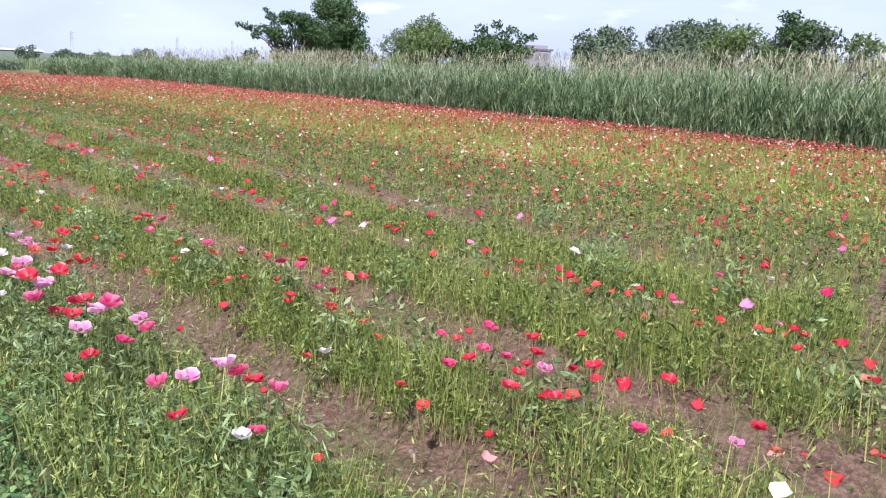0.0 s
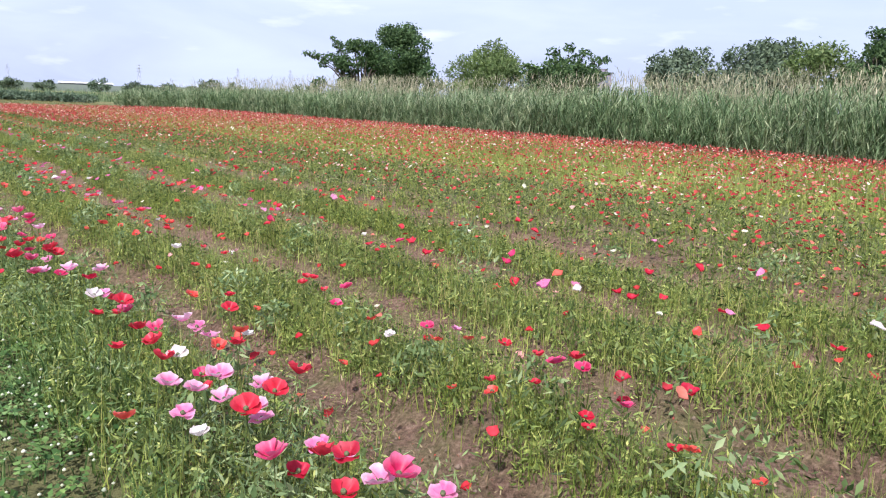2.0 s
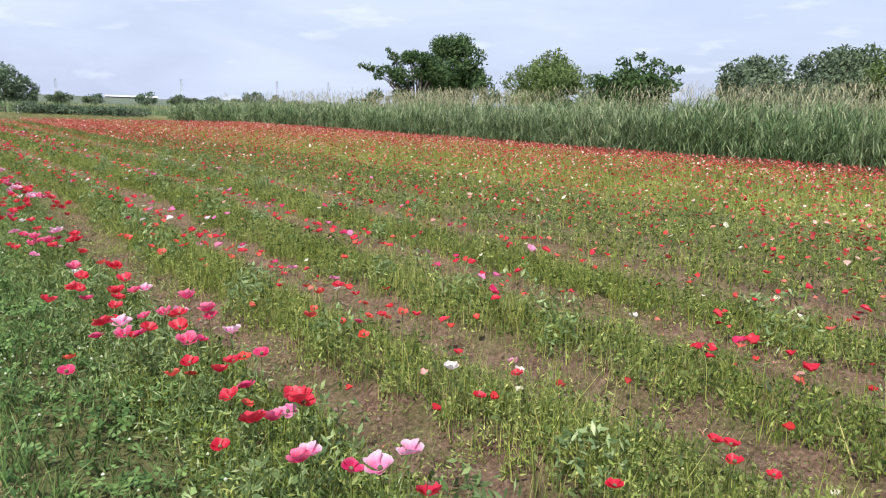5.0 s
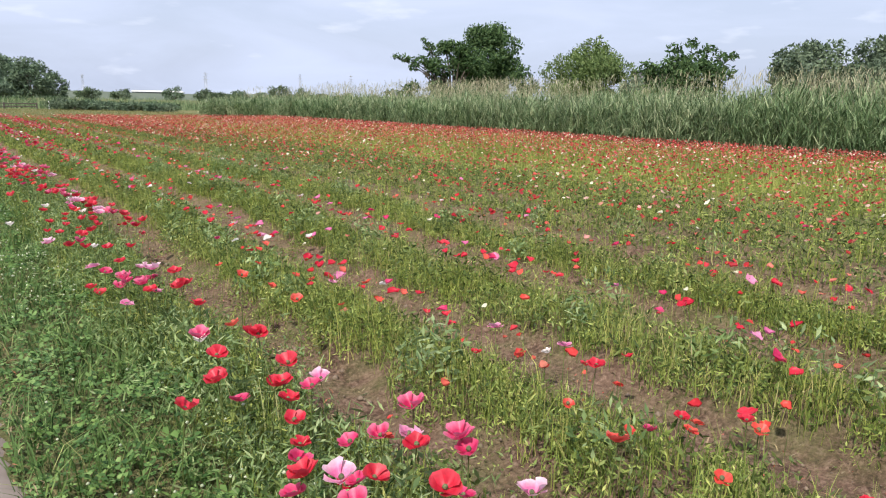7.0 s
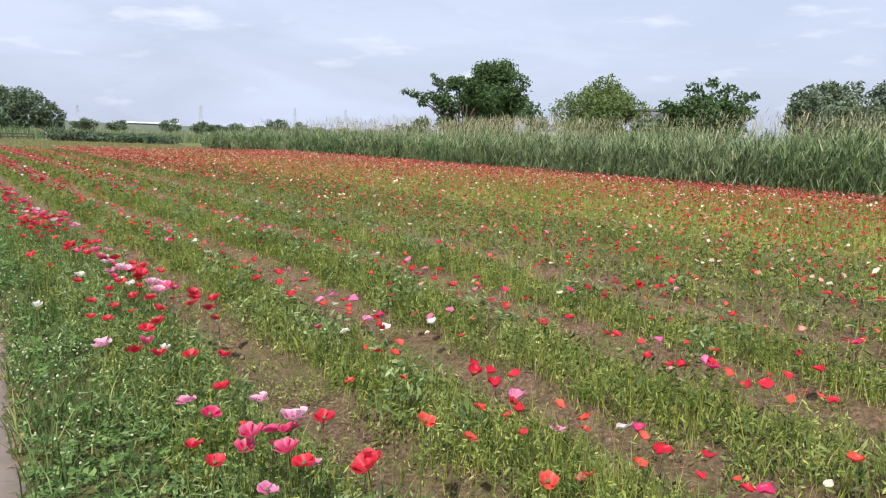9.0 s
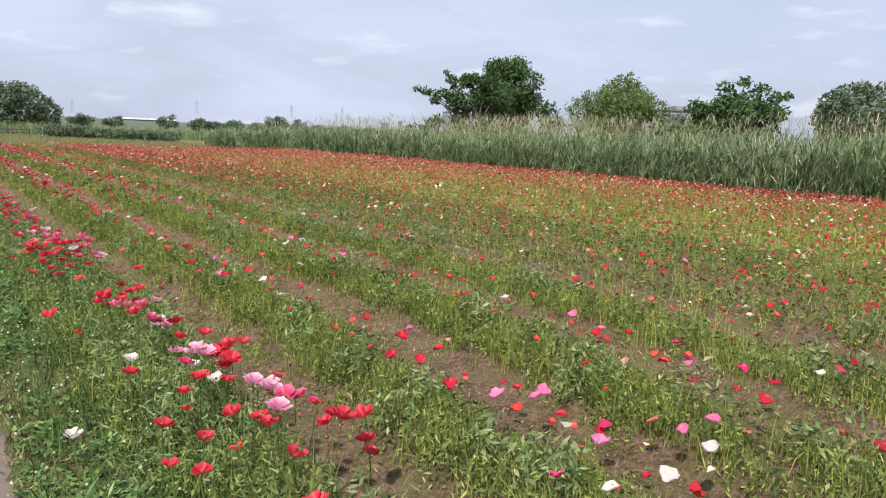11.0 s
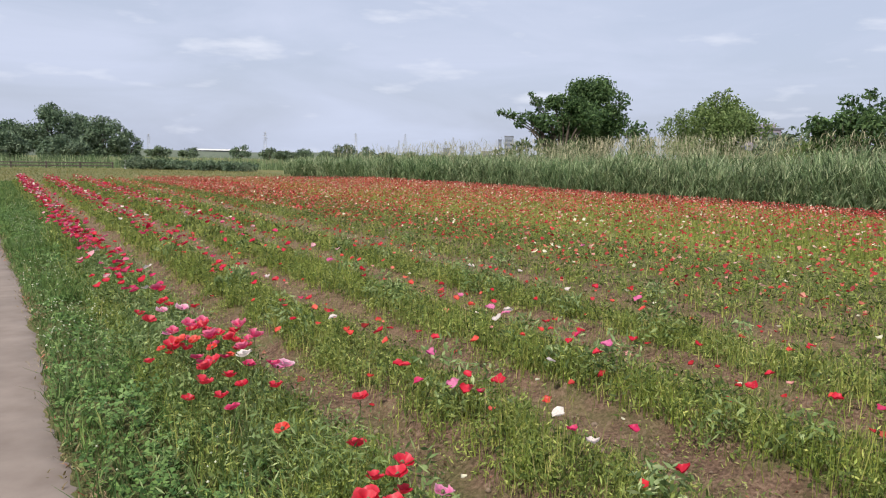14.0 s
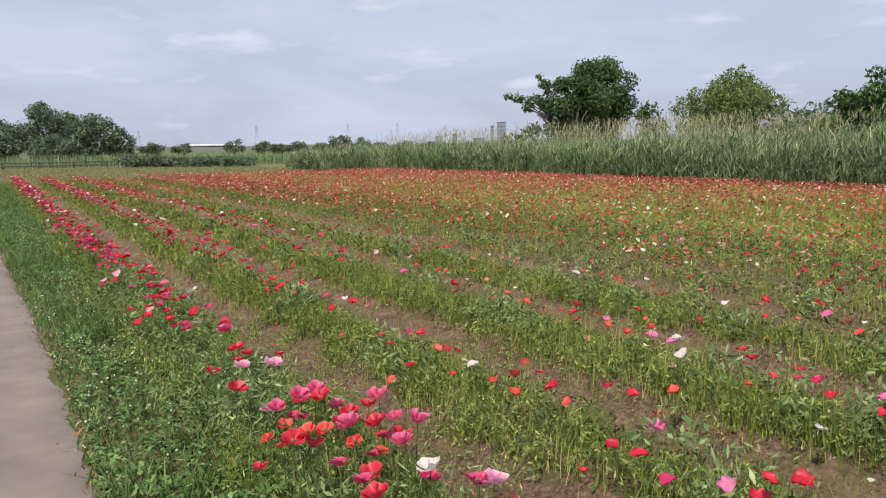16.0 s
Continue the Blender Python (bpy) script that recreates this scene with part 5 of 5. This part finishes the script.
def build_trees():
    tree("broadleaf_tree", "dark green spreading tree with reaching leafy branches behind the reeds", 32.8, 50.6, 6.05, 4.4, TREE_DARK, 3, 0.12, 30, 0.095, 680,
         arms=[(-4.2, 0, 4.6, 0.34), (-3.6, 0, 4.45, 0.42), (-3.1, 0, 4.3, 0.45), (-2.4, 0, 4.3, 0.6), (-2.9, -0.3, 3.8, 0.45), (-1.9, 0, 5.3, 0.45), (-2.2, 0, 5.75, 0.28), (-1.3, 0, 5.0, 0.7), (-1.6, 0, 4.1, 0.75), (-0.6, 0.2, 5.3, 0.7), (0.6, 0, 5.3, 0.7), (1.4, 0, 4.9, 0.8), (0.3, 0, 4.3, 0.9), (-0.8, 0, 3.6, 0.8)], core=False)
    tree("round_tree", "large round dark green tree beyond the reed bed", 41.2, 57.6, 8.65, 5.8, TREE_DARK, 4, 0.12, 44, 0.105, 650, 0.3, clump=0.34)
    tree("small_tree", "small dark tree beside the round tree", 39.0, 49.6, 4.3, 3.0, TREE_DARK, 14, 0.3, 10, 0.12, 420)
    tree("willow_tree", "pale green willow with a feathery domed crown", 41.2, 45.3, 5.8, 7.2, TREE_PALE, 5, 0.05, 46, 0.085, 700, 0.8, clump=0.25, arms=[(0.6, 0, 5.75, 0.5), (1.1, 0, 5.5, 0.6), (-0.2, 0, 5.6, 0.5), (0.9, 0, 6.2, 0.25), (0.1, 0, 6.0, 0.25)])
    tree("broadleaf_tree", "dark green leafy tree with an open uneven crown", 35.6, 32.2, 4.7, 4.6, TREE_DARK, 6, 0.15, 24, 0.105, 560, arms=[(1.9, 0, 4.1, 0.5), (2.6, 0, 4.15, 0.35), (1.2, 0, 4.5, 0.42), (0.2, 0, 4.75, 0.42), (-0.8, 0, 4.5, 0.45), (-2.2, 0, 3.4, 0.6), (2.2, 0, 3.2, 0.6)], clump=0.26)
    tree("bush", "small dark bush at the foot of the trees", 27.6, 48.6, 2.9, 3.0, TREE_DARK, 7, 0.1, 12, 0.14, 230)
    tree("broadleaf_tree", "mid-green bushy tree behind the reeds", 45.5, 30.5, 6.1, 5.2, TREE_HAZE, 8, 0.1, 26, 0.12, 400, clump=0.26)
    tree("broadleaf_tree", "wide green tree behind the reeds, paled for haze", 52.0, 29.0, 6.7, 6.5, TREE_HAZE, 9, 0.1, 28, 0.12, 360, clump=0.25)
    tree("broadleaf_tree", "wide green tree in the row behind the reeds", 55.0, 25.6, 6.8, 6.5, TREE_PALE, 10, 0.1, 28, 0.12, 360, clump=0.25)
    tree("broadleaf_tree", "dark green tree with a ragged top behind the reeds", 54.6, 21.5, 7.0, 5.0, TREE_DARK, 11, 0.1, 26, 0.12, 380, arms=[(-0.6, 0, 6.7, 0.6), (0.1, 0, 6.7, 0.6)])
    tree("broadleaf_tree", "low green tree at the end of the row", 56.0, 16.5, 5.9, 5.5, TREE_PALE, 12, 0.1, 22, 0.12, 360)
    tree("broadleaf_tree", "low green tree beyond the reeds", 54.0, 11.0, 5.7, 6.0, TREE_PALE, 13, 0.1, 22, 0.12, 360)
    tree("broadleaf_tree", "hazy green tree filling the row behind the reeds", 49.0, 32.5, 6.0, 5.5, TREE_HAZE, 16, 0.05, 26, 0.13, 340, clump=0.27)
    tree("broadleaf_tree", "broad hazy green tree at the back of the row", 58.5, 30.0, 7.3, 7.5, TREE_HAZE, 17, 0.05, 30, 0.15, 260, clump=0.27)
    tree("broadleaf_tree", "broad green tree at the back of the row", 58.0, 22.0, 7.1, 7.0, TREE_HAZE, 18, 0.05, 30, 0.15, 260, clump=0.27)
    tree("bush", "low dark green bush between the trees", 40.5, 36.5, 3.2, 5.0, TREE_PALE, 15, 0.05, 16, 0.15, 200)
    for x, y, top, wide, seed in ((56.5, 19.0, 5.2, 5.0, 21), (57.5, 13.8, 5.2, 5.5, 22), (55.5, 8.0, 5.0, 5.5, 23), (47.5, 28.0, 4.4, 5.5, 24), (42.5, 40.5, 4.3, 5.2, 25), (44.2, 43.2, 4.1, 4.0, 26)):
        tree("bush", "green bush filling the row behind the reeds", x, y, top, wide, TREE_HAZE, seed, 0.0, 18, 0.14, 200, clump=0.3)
    # grove at the far end of the path, aerial haze put into its leaf colour
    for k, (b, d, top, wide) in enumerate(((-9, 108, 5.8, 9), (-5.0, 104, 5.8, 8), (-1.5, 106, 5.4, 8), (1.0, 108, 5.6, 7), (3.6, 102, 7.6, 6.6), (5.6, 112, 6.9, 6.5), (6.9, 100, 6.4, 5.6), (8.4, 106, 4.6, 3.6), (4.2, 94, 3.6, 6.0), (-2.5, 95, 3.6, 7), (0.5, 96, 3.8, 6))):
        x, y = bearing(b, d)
        tree("grove_tree", "full dark green tree in a distant grove", x, y, top, wide, GROVE_HAZE, 30 + k, 0.0, 34, 0.135, 340, clump=0.3)
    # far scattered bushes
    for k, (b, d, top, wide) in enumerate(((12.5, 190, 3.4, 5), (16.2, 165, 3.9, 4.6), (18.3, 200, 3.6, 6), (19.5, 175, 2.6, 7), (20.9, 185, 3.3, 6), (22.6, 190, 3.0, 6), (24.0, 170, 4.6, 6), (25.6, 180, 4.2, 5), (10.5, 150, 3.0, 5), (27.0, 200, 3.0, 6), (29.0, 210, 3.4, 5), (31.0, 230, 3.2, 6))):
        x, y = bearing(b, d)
        tree("bush", "far round green bush on the plain", x, y, top, wide, GROVE_HAZE if k % 3 == 1 else TREE_HAZE, 60 + k, 0.0, 14, 0.17, 190)
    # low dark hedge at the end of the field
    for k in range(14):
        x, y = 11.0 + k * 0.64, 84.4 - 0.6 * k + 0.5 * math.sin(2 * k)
        tree("hedge_bush", "low dark green hedge bush at the field's end", x, y, (0.85 if k > 3 else 1.0) + 0.22 * math.sin(2.3 * k) * math.sin(0.9 * k + 1), 2.4 + 0.5 * math.sin(1.7 * k), GROVE_HAZE if k > 4 else TREE_HAZE, 90 + k, 0.0, 12, 0.09, 330, clump=0.36)


# ---- the far plain ----
def build_distance():
    # reeds and tall grass along the field's end
    n = 9000
    x = rng.uniform(-14, 30, n)
    y = 88 - 0.35 * np.clip(x - 8, 0, 30) + rng.uniform(0, 9, n)
    stuff("tall_grass", spikes(np.stack([x, y, np.zeros(n)], 1), rng.uniform(0.5, 1.3, n), rng.uniform(0.03, 0.07, n), rng.uniform(0.05, 0.25, n)), REED, "tall grey-green grass beyond the end of the field", "grass")
    n = 16000
    x, y = rng.uniform(-6, 19, n), rng.uniform(44, 84, n)
    ok = ((y > 51) & ((x > path_edge(y)) | (y > 58))) | (x < -2.3)
    x, y = x[ok], y[ok]
    n = len(x)
    stuff("meadow_grass", spikes(np.stack([x, y, np.zeros(n)], 1), rng.uniform(0.04, 0.10, n), rng.uniform(0.03, 0.06, n), rng.uniform(0.1, 0.4, n)), MEADOW, "mown dull green grass strip past the poppies", "grass")
    # rail fence
    fence = tagged(new("fence"), "low weathered wooden rail fence across the field's end", "fence")
    fence.location = (-12, 86.5, 0)
    for k in range(9):
        bm = box(bmesh.new(), k * 2.7 - 0.07, k * 2.7 + 0.07, -0.07, 0.07, -0.1, 0.60)
        bmesh.ops.bevel(bm, geom=bm.edges[:], offset=0.02, segments=1, affect="EDGES")
        part("post", bm, OLD_WOOD, fence)
    for z in (0.18, 0.45):
        for k in range(8):
            bm = box(bmesh.new(), k * 2.7 - 0.05, k * 2.7 + 2.75, -0.10, -0.05, z, z + 0.10)
            bmesh.ops.bevel(bm, geom=bm.edges[:], offset=0.015, segments=1, affect="EDGES")
            part("rail", bm, OLD_WOOD, fence)
    bm = rod(bmesh.new(), (0, 0, -0.1), (0, 0, 0.7), 0.07, 0.07, 10)
    rod(bm, (0, 0, 0.7), (0, 0, 0.76), 0.07, 0.03, 10)
    me = bpy.data.meshes.new("marker_post")
    bm.to_mesh(me)
    bm.free()
    me.materials.append(WHITE_PAINT)
    post = new("marker_post", me)
    post.location = (10.4, 84.5, 0)
    tagged(post, "short round white marker post in the grass", "post")
    # levee
    pts = [bearing(b, 300) for b in np.linspace(-20, 60, 40)]
    v, q = [], []
    for k, (x, y) in enumerate(pts):
        ux, uy = (x - 0.2) / 300, (y - 14.4) / 300
        for off, z in ((-14, -0.2), (-4, 2.6 + 0.25 * math.sin(k)), (4, 2.6 + 0.25 * math.sin(k)), (14, -0.2)):
            v.append((x + ux * off, y + uy * off, z))
    for k in range(len(pts) - 1):
        q += [(4 * k + j, 4 * k + j + 1, 4 * k + j + 5, 4 * k + j + 4) for j in range(3)]
    tagged(new("levee", fast_mesh("levee", v, q, [LEVEE], smooth=True)), "long low green river levee on the horizon", "levee", kind="structure")
    # long white-roofed hall
    x, y = bearing(14.7, 330)
    hall = tagged(new("hall"), "long low distant hall with a white roof", "building")
    hall.location, hall.rotation_euler = (x, y, 0), (0, 0, radians(-14))
    part("wall", box(bmesh.new(), -10, 10, -6, 6, -0.2, 3.0), DARK_WALL, hall, "dark low wall")
    bm = box(bmesh.new(), -10.5, 10.5, -6.5, 6.5, 3.0, 3.65)
    bmesh.ops.bevel(bm, geom=[e for e in bm.edges if all(u.co.z > 3.3 for u in e.verts)], offset=0.5, segments=2, affect="EDGES")
    part("roof", bm, WHITE_PAINT, hall, "bright white roof")
    # flat grey building between the trees
    shed = tagged(new("shed"), "flat-roofed grey building half hidden behind the reeds", "building")
    shed.location, shed.rotation_euler = (114.5, 97, 0), (0, 0, radians(-37))
    part("wall", box(bmesh.new(), -4.6, 4.6, -4, 4, -0.1, 7.3), MAUVE, shed, "mauve-grey wall")
    part("roof", box(bmesh.new(), -5.0, 5.0, -4.2, 4.2, 7.3, 7.6), DARK_WALL, shed, "flat dark roof")
    part("stairhead", box(bmesh.new(), 1.0, 4.2, -2.5, 2.5, 7.6, 8.3), MAUVE, shed, "raised block on the roof")
    for k in range(6):
        for z in (3.4, 5.6):
            part("window", box(bmesh.new(), -4.4 + k * 1.5, -3.4 + k * 1.5, -4.05, -3.98, z, z + 1.2), GLASS_DARK, shed, "dark window")
    # tower blocks on the horizon
    for b, d, w, top in ((36.4, 1500, 18, 46), (35.7, 1550, 7, 40), (31.6, 1700, 16, 22), (32.8, 1650, 10, 26), (34.6, 1600, 20, 16)):
        x, y = bearing(b, d)
        block = tagged(new("tower_block"), "grey tower block far off on the horizon", "building")
        block.location, block.rotation_euler = (x, y, 0), (0, 0, radians(-b))
        part("wall", box(bmesh.new(), -w / 2, w / 2, -10, 10, -1, top), CONCRETE, block, "pale concrete wall")
        part("roof", box(bmesh.new(), -w / 2 - 0.5, w / 2 + 0.5, -10.5, 10.5, top, top + 2), DARK_WALL, block, "flat roof")
        for k in range(int(top // 8)):
            part("window", box(bmesh.new(), -w / 2 + 1.5, w / 2 - 1.5, -10.3, -9.9, 5 + k * 8, 8.5 + k * 8), GLASS_DARK, block, "band of windows")
    # pylons
    for b, d, top in ((17.8, 900, 29), (24.6, 950, 31), (28.4, 1000, 33), (27.9, 1150, 28), (32.1, 1000, 30), (9.6, 1100, 28)):
        x, y = bearing(b, d)
        py = tagged(new("pylon"), "thin grey lattice power pylon on the horizon", "pylon")
        py.location, py.rotation_euler = (x, y, 0), (0, 0, radians(-b + 20))
        for sx in (-1, 1):
            for sy in (-1, 1):
                part("leg", rod(bmesh.new(), (2.2 * sx, 2.2 * sy, -1), (0.5 * sx, 0.5 * sy, top), 0.17, 0.13, 4), HAZED_STEEL, py)
        bm = bmesh.new()
        for k in range(8):
            z0, z1 = top * k / 8, top * (k + 1) / 8
            r0, r1 = 2.2 - 1.7 * k / 8, 2.2 - 1.7 * (k + 1) / 8
            for s in (-1, 1):
                rod(bm, (-r0, s * r0, z0), (r1, s * r1, z1), 0.07, 0.07, 4)
                rod(bm, (r0, s * r0, z0), (-r1, s * r1, z1), 0.07, 0.07, 4)
        part("bracing", bm, HAZED_STEEL, py)
        for z, w in ((0.72, 3.4), (0.83, 3.0), (0.94, 2.6)):
            part("cross_arm", box(bmesh.new(), -w, w, -0.15, 0.15, top * z, top * z + 0.3), HAZED_STEEL, py)


LEVEE = plain("levee_grass", [(0.3, (0.075, 0.095, 0.065)), (0.7, (0.11, 0.13, 0.09))], 0.3, 0.95, 0.2, 0.05)

build_ground()
build_path()
build_reeds()
build_trees()
build_distance()
build_beds()
build_verge()
build_poppies()
